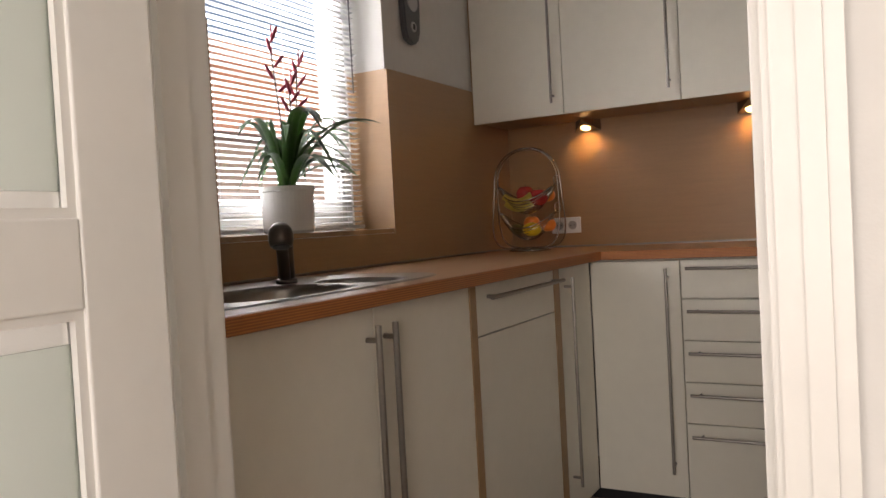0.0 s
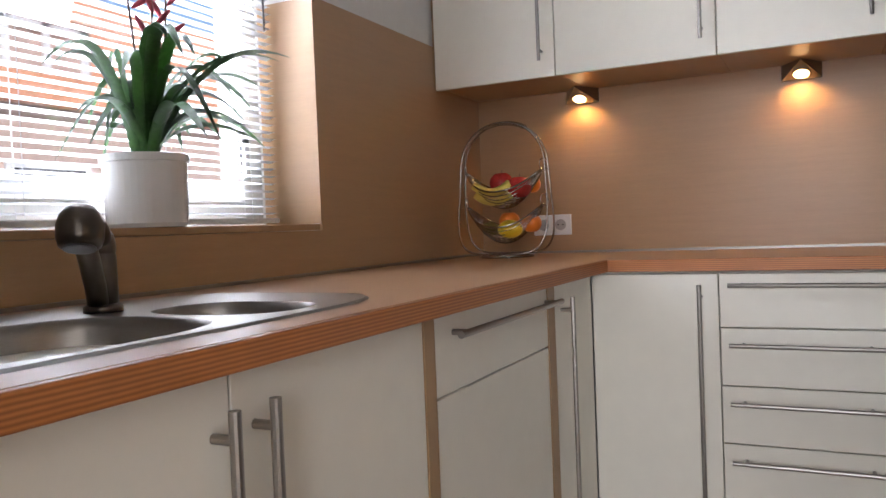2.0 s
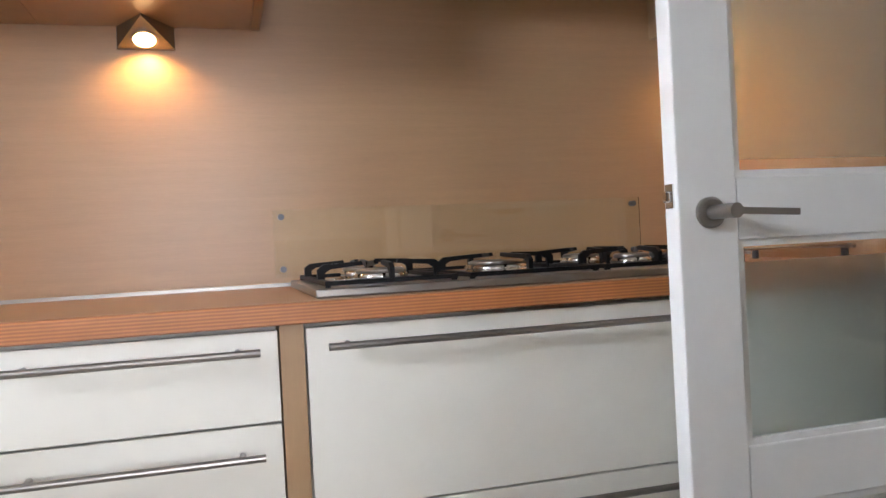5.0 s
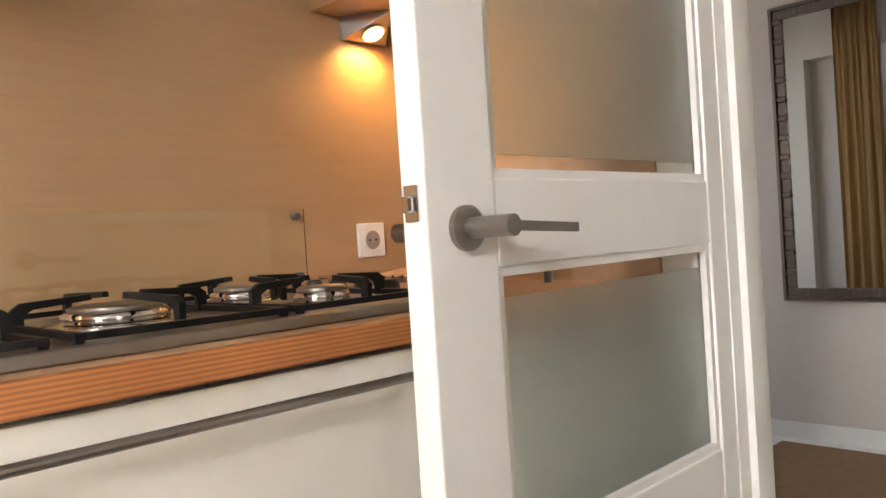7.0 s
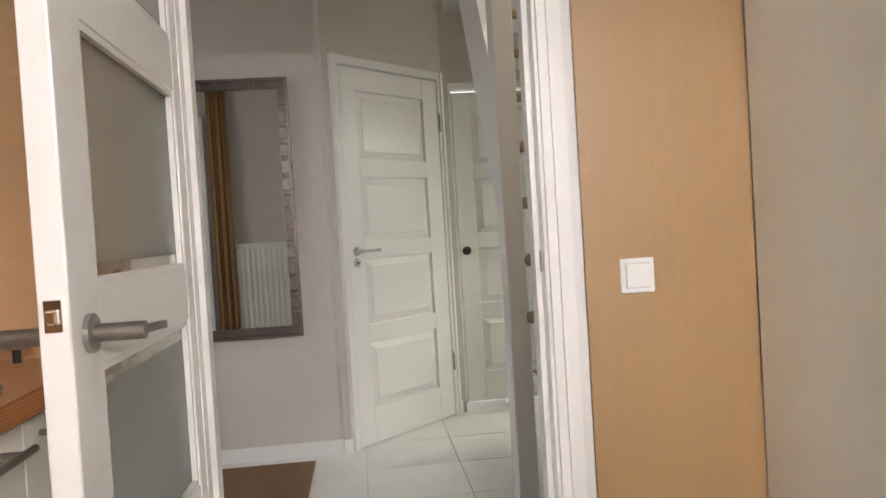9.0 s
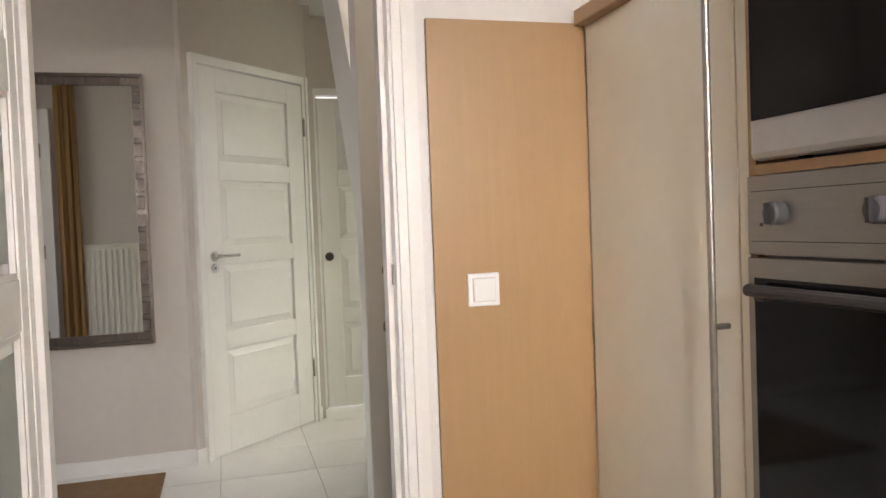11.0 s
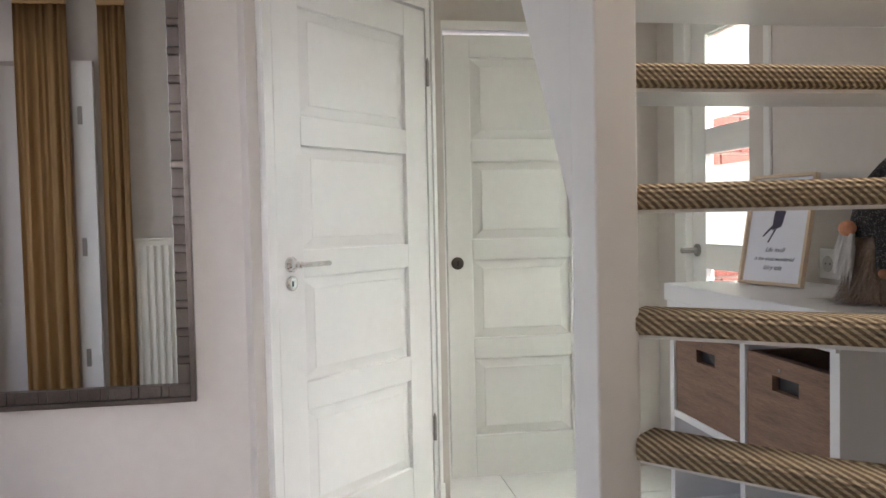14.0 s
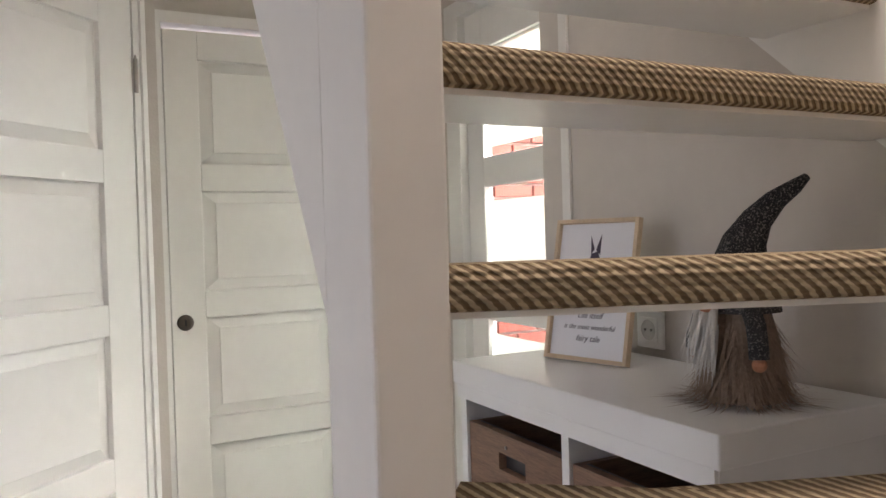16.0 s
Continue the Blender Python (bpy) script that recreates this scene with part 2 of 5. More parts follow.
def part(name, bm, material, parent=None, label="", m=None, smooth=False):
    """Links a bmesh, drawn in world metres (or moved there by m), as one mesh."""
    if m is not None:
        bmesh.ops.transform(bm, matrix=m, verts=bm.verts)
    bmesh.ops.recalc_face_normals(bm, faces=bm.faces)
    me = bpy.data.meshes.new(name)
    bm.to_mesh(me)
    bm.free()
    me.materials.append(M[material])
    if smooth:
        for p in me.polygons:
            p.use_smooth = True
    ob = new(name, me)
    if parent:
        under(ob, parent)
    if label:
        ob["label"] = label
    return ob


def setting(name, bm, material, label, category, m=None):
    return tagged(part(name, bm, material, m=m), label, category, kind="structure")


def add_box(bm, x0, x1, y0, y1, z0, z1):
    v = [bm.verts.new((x, y, z)) for x in (x0, x1) for y in (y0, y1) for z in (z0, z1)]
    for f in ((0, 1, 3, 2), (4, 6, 7, 5), (0, 4, 5, 1), (2, 3, 7, 6), (0, 2, 6, 4), (1, 5, 7, 3)):
        bm.faces.new([v[i] for i in f])
    return bm


def box(x0, x1, y0, y1, z0, z1, bevel=0.0):
    bm = add_box(bmesh.new(), min(x0, x1), max(x0, x1), min(y0, y1), max(y0, y1), min(z0, z1), max(z0, z1))
    if bevel:
        bmesh.ops.bevel(bm, geom=bm.edges[:], offset=bevel, segments=2, profile=0.5, affect="EDGES")
    return bm


def boxes(*rows):
    bm = bmesh.new()
    for r in rows:
        add_box(bm, *r)
    return bm


def rod(bm, a, b, r, r2=None, n=12):
    a, b = Vector(a), Vector(b)
    d = b - a
    m = Matrix.Translation((a + b) / 2) @ d.to_track_quat("Z", "Y").to_matrix().to_4x4()
    bmesh.ops.create_cone(bm, cap_ends=True, segments=n, radius1=r, radius2=r if r2 is None else r2, depth=d.length, matrix=m)
    return bm


def tube(bm, pts, r, n=6, closed=False):
    """A round wire through points."""
    pts = [Vector(p) for p in pts]
    rings, count = [], len(pts)
    for i, p in enumerate(pts):
        a = pts[i - 1] if (i or closed) else p
        b = pts[(i + 1) % count] if (i < count - 1 or closed) else p
        q = (b - a).to_track_quat("Z", "Y")
        rings.append([bm.verts.new(p + q @ Vector((r * math.cos(2 * math.pi * k / n), r * math.sin(2 * math.pi * k / n), 0))) for k in range(n)])
    for i in range(count if closed else count - 1):
        s, e = rings[i], rings[(i + 1) % count]
        best = min(range(n), key=lambda o: sum((s[k].co - e[(k + o) % n].co).length for k in range(n)))
        for k in range(n):
            bm.faces.new((s[k], s[(k + 1) % n], e[(k + 1 + best) % n], e[(k + best) % n]))
    if not closed:
        bm.faces.new(rings[0]), bm.faces.new(rings[-1])
    return bm


def lathe(profile, n=32, m=None, cap=False):
    """Turns (radius, height) pairs about z."""
    bm = bmesh.new()
    rings = [[bm.verts.new((r * math.cos(2 * math.pi * k / n), r * math.sin(2 * math.pi * k / n), z)) for k in range(n)] for r, z in profile]
    for s, e in zip(rings, rings[1:]):
        for k in range(n):
            bm.faces.new((s[k], s[(k + 1) % n], e[(k + 1) % n], e[k]))
    bm.faces.new(rings[0]), bm.faces.new(rings[-1])
    if m is not None:
        bmesh.ops.transform(bm, matrix=m, verts=bm.verts)
    return bm


def ball(x, y, z, rx, ry, rz, n=16, turn=None):
    bm = bmesh.new()
    bmesh.ops.create_uvsphere(bm, u_segments=n, v_segments=n // 2 + 2, radius=1)
    m = Matrix.Translation((x, y, z)) @ (turn or I4) @ Matrix.Diagonal((rx, ry, rz, 1))
    bmesh.ops.transform(bm, matrix=m, verts=bm.verts)
    return bm


def plate(poly, depth, m):
    """A flat polygon in local x, y, pushed out along local z."""
    bm = bmesh.new()
    f = bm.faces.new([bm.verts.new((x, y, 0)) for x, y in poly])
    top = bmesh.ops.extrude_face_region(bm, geom=[f])["geom"]
    for v in top:
        if isinstance(v, bmesh.types.BMVert):
            v.co.z += depth
    bmesh.ops.transform(bm, matrix=m, verts=bm.verts)
    return bm


def share(name, me, parent, m, label=""):
    """One more object on a mesh that others use too."""
    ob = new(name, me)
    under(ob, parent)
    ob.matrix_basis = m
    if label:
        ob["label"] = label
    return ob


def mesh_of(name, bm, material, smooth=False):
    bmesh.ops.recalc_face_normals(bm, faces=bm.faces)
    me = bpy.data.meshes.new(name)
    bm.to_mesh(me)
    bm.free()
    me.materials.append(M[material])
    if smooth:
        for p in me.polygons:
            p.use_smooth = True
    return me


def bar_handle(parent, a, b, out, r=0.0065, inset=0.036):
    """A straight bar on two posts; out is the way off the front."""
    a, b, o = Vector(a), Vector(b), Vector(out)
    d = (b - a).normalized()
    bm = rod(bmesh.new(), a + o * 0.035, b + o * 0.035, r)
    for p in (a + d * inset, b - d * inset):
        rod(bm, p, p + o * 0.034, r * 0.85, n=10)
    return part("handle", bm, "steel", parent, "brushed steel bar handle", smooth=False)


# ---- structure: floors, ceilings, walls ----
FK, CEIL = -0.18, 2.52          # kitchen floor, ceiling
DX0, DX1 = 2.9, 3.02            # partition between kitchen and hall
OY0, OY1, OTOP = -1.64, -0.84, 2.06   # its doorway
KY0, KY1 = -3.1, -2.98          # wall between kitchen and living room
LX0, LX1 = 0.84, 1.645          # its doorway
WY0, WY1, WZ0, WZ1 = -2.145, -1.175, 1.06, 2.2   # kitchen window

floor_k = setting("floor_kitchen", boxes((-0.3, DX0, KY0 - 3.4, 0, FK - 0.1, FK)), "carpetfloor", "brown laminate floor of kitchen and living room", "floor")
floor_h = setting("floor_hall", boxes((DX0, 6.2, -3.0, 1.05, -0.1, -0.006)), "grout", "white glossy tiled hall floor with thin grey joints", "floor")
setting("ceiling_kitchen", boxes((-0.3, DX1, KY0 - 3.4, 0.12, CEIL, CEIL + 0.1)), "whiteplaster", "plain white kitchen ceiling", "ceiling")
setting("ceiling_hall", boxes((DX1, 6.2, -1.86, 1.05, CEIL, CEIL + 0.1), (4.9, 6.2, -3.0, -1.86, CEIL, CEIL + 0.1)), "whiteplaster", "plain white hall ceiling with open stairwell", "ceiling")
setting("stairwell_wall", boxes((DX1, 4.9, -1.86, -1.8, CEIL + 0.1, 4.2), (4.9, 4.96, -2.8, -1.8, CEIL + 0.1, 4.2), (DX0, DX1, -2.8, -1.8, CEIL + 0.1, 4.2), (DX0, 4.96, -2.9, -2.8, CEIL, 4.2), (DX0, 4.96, -2.9, -1.8, 4.2, 4.3)), "whiteplaster", "white walls round the stairwell", "wall")

setting("wall_window", boxes((-0.3, 0, -6.5, WY0, FK, CEIL), (-0.3, 0, WY1, 0.12, FK, CEIL), (-0.3, 0, WY0, WY1, FK, WZ0 - 0.02), (-0.3, 0, WY0, WY1, WZ1, CEIL)), "whiteplaster", "white plastered kitchen wall with the window", "wall")
setting("wall_hob", boxes((0, DX1, 0, 0.12, FK, CEIL)), "whiteplaster", "white plastered kitchen wall behind the hob", "wall")
setting("wall_partition", boxes((DX0, DX1, OY1 + 0.05, 0, FK, CEIL), (DX0, DX1, -2.9, OY0 - 0.05, FK, CEIL), (DX0, DX1, OY0 - 0.05, OY1 + 0.05, OTOP + 0.05, CEIL)), "whiteplaster", "white partition wall with the hall doorway", "wall")
setting("wall_living", boxes((-0.3, LX0 - 0.04, KY0, KY1, FK, CEIL), (LX1 + 0.04, DX1, KY0, KY1, FK, CEIL), (LX0 - 0.04, LX1 + 0.04, KY0, KY1, OTOP + 0.05, CEIL)), "whiteplaster", "white wall with the living room doorway", "wall")
setting("wall_living_outer", boxes((DX0, DX1, -6.5, KY0, FK, CEIL), (-0.3, 0.7, -6.5, -6.4, FK, CEIL), (0.7, DX1, -6.5, -6.4, FK, 0.4), (0.7, DX1, -6.5, -6.4, 2.45, CEIL)), "whiteplaster", "plain white living room walls", "wall")
# hall
setting("wall_hall_side", boxes((DX1, DX1 + 0.006, OY1 + 0.072, 0.1, -0.0, CEIL), (DX1, DX1 + 0.006, -2.66, OY0 - 0.072, 0.0, CEIL), (DX1, DX1 + 0.006, OY0 - 0.072, OY1 + 0.072, OTOP + 0.07, CEIL)), "plaster", "grey-beige plaster on the hall side of the partition", "wall")
setting("wall_mirror", boxes((5.15, 5.27, -1.06, 1.05, -0.1, CEIL)), "plaster", "grey-beige plastered hall wall with the mirror", "wall")
setting("wall_hall_end", boxes((DX1, 3.2, 0.98, 1.08, -0.1, CEIL), (4.8, 5.27, 0.98, 1.08, -0.1, CEIL), (3.2, 4.8, 0.98, 1.08, -0.1, 0.6), (3.2, 4.8, 0.98, 1.08, 2.3, CEIL)), "plaster", "grey-beige hall end wall with a window", "wall")
setting("wall_entrance", boxes((DX0, DX1, 0.55, 1.05, -0.1, CEIL), (DX0, DX1, 0.12, 0.55, 2.1, CEIL), (DX0 - 0.08, DX0, 0.12, 0.6, -0.1, CEIL)), "plaster", "grey-beige hall wall beside the curtain", "wall")
ANG = math.degrees(math.atan2(-0.638, 0.629))
D1 = pose(5.158, -1.102, 0, 0, 0, ANG)
setting("wall_diagonal", boxes((-0.045, 0.0, 0, 0.1, -0.1, CEIL), (0.9, 0.925, 0, 0.1, -0.1, CEIL), (0.0, 0.9, 0, 0.1, 2.075, CEIL)), "plaster", "grey-beige diagonal hall wall round a door", "wall", m=D1)
setting("wall_closet", boxes((5.806, 6.17, -1.797, -1.7, -0.1, CEIL), (6.05, 6.17, -3.0, -2.592, -0.1, CEIL), (6.05, 6.17, -2.592, -1.797, 2.06, CEIL)), "plaster", "grey-beige hall wall round the far door", "wall")
setting("wall_stair", boxes((DX1, 4.87, -2.78, -2.67, -0.1, CEIL)), "plaster", "beige plastered wall behind the open stairs", "wall")
setting("wall_front", boxes((4.87, 4.97, -2.95, -2.67, -0.1, CEIL), (5.86, 6.17, -2.95, -2.85, -0.1, CEIL), (4.97, 5.86, -2.95, -2.85, 2.12, CEIL)), "plaster", "beige plastered wall round the front door", "wall")
setting("baseboard_mirror", boxes((5.135, 5.147, -1.06, 0.98, 0, 0.075)), "white", "white painted skirting board", "baseboard")
setting("baseboard_diagonal", boxes((-0.06, 0.0, -0.013, -0.003, 0, 0.075), (0.9, 0.935, -0.013, -0.003, 0, 0.075)), "white", "white painted skirting board", "baseboard", m=D1)
setting("baseboard_stair", boxes((DX1, 4.87, -2.667, -2.655, 0, 0.075)), "white", "white painted skirting board", "baseboard")

# door linings with rebate and bead
def lining(name, x0, x1, y0, y1, zf, top, along, label):
    """A stepped painted lining round a doorway; along is the axis across the opening."""
    bm = bmesh.new()
    a0, a1 = (y0, y1) if along == "y" else (x0, x1)
    b0, b1 = (x0, x1) if along == "y" else (y0, y1)
    def put(p0, p1, q0, q1, z0, z1):
        if along == "y":
            add_box(bm, q0, q1, p0, p1, z0, z1)
        else:
            add_box(bm, p0, p1, q0, q1, z0, z1)
    q0, q1, mid = b0 - 0.012, b1 + 0.012, (b0 + b1) / 2
    for s, e in ((a0, -1), (a1, 1)):
        lo, hi = sorted((s, s + e * 0.045))
        put(lo, hi, q0, q1, zf, top + 0.045)
        lo, hi = sorted((s, s - e * 0.014))
        put(lo, hi, mid - 0.03, mid + 0.02, zf, top)
        lo, hi = sorted((s + e * 0.008, s + e * 0.066))
        put(lo, hi, q0 - 0.012, q0 - 0.001, zf, top + 0.066)
        put(lo, hi, q1 + 0.001, q1 + 0.012, zf, top + 0.066)
        lo, hi = sorted((s + e * 0.03, s + e * 0.05))
        put(lo, hi, q0 - 0.02, q0 - 0.0125, zf, top + 0.05)
        put(lo, hi, q1 + 0.0125, q1 + 0.02, zf, top + 0.05)
    put(a0, a1, q0, q1, top, top + 0.045)
    put(a0 - 0.008, a1 + 0.008, q0 - 0.012, q0 - 0.001, top + 0.008, top + 0.066)
    put(a0 - 0.008, a1 + 0.008, q1 + 0.001, q1 + 0.012, top + 0.008, top + 0.066)
    return setting(name, bm, "white", label, "door frame")


frame_hall = lining("door_frame_hall", DX0, DX1, OY0, OY1, -0.0, OTOP, "y", "white painted door frame with stepped mouldings")
frame_live = lining("door_frame_living", LX0, LX1, KY0, KY1, FK, OTOP, "x", "white painted door frame with stepped mouldings")
part("strike_plate", box(DX0 + 0.012, DX0 + 0.03, OY0 - 0.001, OY0 + 0.003, 1.025, 1.075), "steel", frame_hall, "steel strike plate")
part("strike_plate", box(LX1 - 0.003, LX1 + 0.001, KY0 + 0.012, KY0 + 0.03, 1.0, 1.1), "steel", frame_live, "steel strike plate")
setting("threshold_hall", boxes((DX0 - 0.004, DX0 + 0.02, OY0, OY1, FK, 0.0)), "white", "painted step at the hall doorway", "threshold")

# ---- doors ----


def lever(parent, m, side=1, long=0.125, r=0.027):
    """A rose, neck and flat lever; local x along the lever, -y off the face."""
    bm = lathe([(r * 0.6, 0), (r, 0.001), (r, 0.009), (r * 0.85, 0.011), (r * 0.4, 0.011)], 24)
    bmesh.ops.transform(bm, matrix=pose(0, 0, 0, 90, 0, 0), verts=bm.verts)
    part("rose", bm, "steel", parent, "round steel rose", m=m, smooth=False)
    bm = rod(bmesh.new(), (0, -0.01, 0), (0, -0.076, 0), 0.0125, n=24)
    add_box(bm, *sorted((-0.008 * side, long * side)), -0.074, -0.064, -0.0055, 0.0055)
    part("lever", bm, "steel", parent, "brushed steel lever", m=m)


def glazed_leaf(name, m, width, zf, front_handle, label):
    """A painted door of four frosted panes; local x from the hinge, the leaf 0.04 thick along y."""
    d = thing(name, *m.translation, label, "door")
    d.matrix_basis = m
    st, top = 0.118, 2.04
    rails = [(zf + 0.01, 0.14), (0.51, 0.62), (0.98, 1.09), (1.47, 1.58), (1.95, top)]
    part("hinge_stile", box(0, st, 0, 0.04, zf + 0.01, top, 0.003), "white", d, m=m)
    part("lock_stile", box(width - st, width, 0, 0.04, zf + 0.01, top, 0.003), "white", d, m=m)
    for z0, z1 in rails:
        part("rail", box(st + 0.0005, width - st - 0.0005, 0.001, 0.039, z0, z1, 0.003), "white", d, m=m)
    for (a, z0), (z1, b) in zip(rails, rails[1:]):
        low = a < 0.9
        zf0, zf1 = (z0 - 0.005, z1 - 0.04) if low else (z0 + 0.032, z1 + 0.005)
        part("pane", box(st - 0.005, width - st + 0.005, 0.017, 0.023, zf0, zf1), "frost", d, "frosted glass pane", m=m)
        part("clear_strip", box(st - 0.005, width - st + 0.005, 0.017, 0.023, *((zf1, z1 + 0.005) if low else (z0 - 0.005, zf0))), "glass", d, "clear glass strip", m=m).visible_shadow = False
        bm = bmesh.new()
        x0, x1, w = st, width - st, 0.012
        for y0, y1 in ((0.005, 0.0165), (0.0235, 0.035)):
            for r in ((x0, x0 + w, z0, z1), (x1 - w, x1, z0, z1), (x0 + w, x1 - w, z0, z0 + w), (x0 + w, x1 - w, z1 - w, z1)):
                add_box(bm, r[0], r[1], y0, y1, r[2], r[3])
        part("glazing_bead", bm, "white", d, m=m)
    part("latch", box(width - 0.001, width + 0.004, 0.009, 0.031, 1.04, 1.082, 0.001), "chrome", d, "bright latch plate", m=m)
    part("latch_tongue", box(width + 0.003, width + 0.013, 0.013, 0.027, 1.05, 1.07, 0.003), "chrome", d, m=m)
    lever(d, m @ pose(width - 0.06, 0, 1.03, 0, -3, 0), -1)
    lever(d, m @ pose(width - 0.06, 0.04, 1.03, 0, 3, 180), 1)
    for z in (0.25, 1.0, 1.8):
        part("hinge", rod(bmesh.new(), (-0.006, -0.006, z), (-0.006, -0.006, z + 0.09), 0.007), "steel", d, m=m)
    return d


# opened into the kitchen, its face to the room; local +x runs from the hinge to the latch
glazed_leaf("glazed_door", pose(2.948, -0.797, 0, 0, 0, 180.3), 0.803, -0.01, True, "white door with four frosted panes standing open in the kitchen")
glazed_leaf("glazed_door", pose(LX0 + 0.03, KY0 - 0.03, 0, 0, 0, -92), 0.78, FK, False, "white door with four frosted panes opened into the living room")


def panel_door(name, m, width, label, lever_side, top=2.02):
    """A painted door with four raised panels in a plain frame; -y is the face."""
    d = thing(name, *m.translation, label, "door")
    d.matrix_basis = m
    st, sr = 0.115, 0.132
    bm = box(0, width, 0.0075, 0.04, 0.008, top, 0.002)
    part("leaf", bm, "white", d, m=m)
    zs = ((1.535, 1.9), (1.09, 1.44), (0.645, 1.0), (0.2, 0.55))
    rows = [(0.009, zs[3][0])] + [(zs[i + 1][1], zs[i][0]) for i in (2, 1, 0)] + [(zs[0][1], top - 0.001)]
    for z0, z1 in rows:
        part("rail", box(st + 0.0005, width - sr - 0.0005, -0.012, 0.0072, z0, z1, 0.002), "white", d, m=m)
    for x0, x1 in ((0.001, st), (width - sr, width - 0.001)):
        part("stile", box(x0, x1, -0.012, 0.0072, 0.009, top - 0.001, 0.002), "white", d, m=m)
    for z0, z1 in zs:
        x0, x1 = st + 0.006, width - sr - 0.006
        bm = bmesh.new()
        o = [(x0, 0.007, z0 + 0.006), (x1, 0.007, z0 + 0.006), (x1, 0.007, z1 - 0.006), (x0, 0.007, z1 - 0.006)]
        k = 0.042
        i = [(x0 + k, -0.009, z0 + k), (x1 - k, -0.009, z0 + k), (x1 - k, -0.009, z1 - k), (x0 + k, -0.009, z1 - k)]
        s = [(x0 + k - 0.003, -0.006, z0 + k - 0.003), (x1 - k + 0.003, -0.006, z0 + k - 0.003), (x1 - k + 0.003, -0.006, z1 - k + 0.003), (x0 + k - 0.003, -0.006, z1 - k + 0.003)]
        loops = [[bm.verts.new(c) for c in r] for r in (o, s, i)]
        for p, q in zip(loops, loops[1:]):
            for j in range(4):
                bm.faces.new((p[j], p[(j + 1) % 4], q[(j + 1) % 4], q[j]))
        bm.faces.new(loops[-1])
        part("raised_panel", bm, "white", d, m=m)
    return d


frame_1 = setting("door_frame_diagonal", boxes((0.0, 0.045, -0.02, 0.09, 0, 2.075), (0.855, 0.9, -0.02, 0.09, 0, 2.075), (0.045, 0.855, -0.02, 0.09, 2.03, 2.075), (0.0, 0.02, -0.03, -0.0205, 0, 2.075), (0.88, 0.9, -0.03, -0.0205, 0, 2.075)), "white", "white painted door frame", "door frame", m=D1)
d1 = panel_door("panelled_door", D1 @ pose(0.048, -0.005, 0), 0.803, "white closed panelled door with chrome lever handle", 1)
MD1 = D1 @ pose(0.048 + 0.055, -0.017, 1.045)
bm = lathe([(0.016, 0), (0.026, 0.001), (0.026, 0.007), (0.02, 0.012), (0.012, 0.03), (0.011, 0.05)], 24)
bmesh.ops.transform(bm, matrix=pose(0, 0, 0, 90), verts=bm.verts)
part("rose", bm, "chrome", d1, "chrome rose", m=MD1, smooth=True)
bm = tube(bmesh.new(), [(0, -0.03, 0), (0, -0.048, 0), (0.01, -0.056, 0), (0.04, -0.058, 0), (0.125, -0.056, 0)], 0.0085, 10)
part("lever", bm, "chrome", d1, "chrome lever", m=MD1, smooth=True)
bm = lathe([(0.015, 0), (0.025, 0.001), (0.025, 0.006), (0.019, 0.009), (0.01, 0.009)], 24)
bmesh.ops.transform(bm, matrix=pose(0, 0, -0.062, 90), verts=bm.verts)
part("keyhole_rose", bm, "chrome", d1, "chrome keyhole rose", m=MD1, smooth=True)
part("keyhole", box(-0.003, 0.003, -0.0105, -0.0095, -0.072, -0.054), "black", d1, m=MD1)
for z in (0.28, 1.72):
    bm = rod(bmesh.new(), (0.806, -0.022, z), (0.806, -0.022, z + 0.1), 0.007)
    rod(bm, (0.806, -0.022, z + 0.1), (0.806, -0.022, z + 0.112), 0.005, 0.002)
    part("hinge", bm, "steel", d1, "steel pin hinge", m=D1 @ pose(0.048, -0.005, 0))

D2 = pose(6.05, -1.8, 0, 0, 0, -90)
setting("door_frame_closet", boxes((0.0, 0.04, -0.02, 0.09, 0, 2.06), (0.75, 0.79, -0.02, 0.09, 0, 2.06), (0.04, 0.75, -0.02, 0.09, 2.02, 2.06)), "white", "white painted door frame", "door frame", m=D2)
d2 = panel_door("panelled_door", D2 @ pose(0.043, -0.003, 0), 0.704, "white closed panelled door with round steel lock", 0, top=2.0)
MD2 = D2 @ pose(0.043 + 0.045, -0.015, 0.985)
bm = lathe([(0.014, 0), (0.028, 0.001), (0.028, 0.008), (0.022, 0.012), (0.012, 0.012)], 24)
bmesh.ops.transform(bm, matrix=pose(0, 0, 0, 90), verts=bm.verts)
part("lock_rose", bm, "darksteel", d2, "round dark steel lock", m=MD2, smooth=True)
part("keyhole", box(-0.0035, 0.0035, -0.0135, -0.0123, -0.011, 0.011), "black", d2, m=MD2)

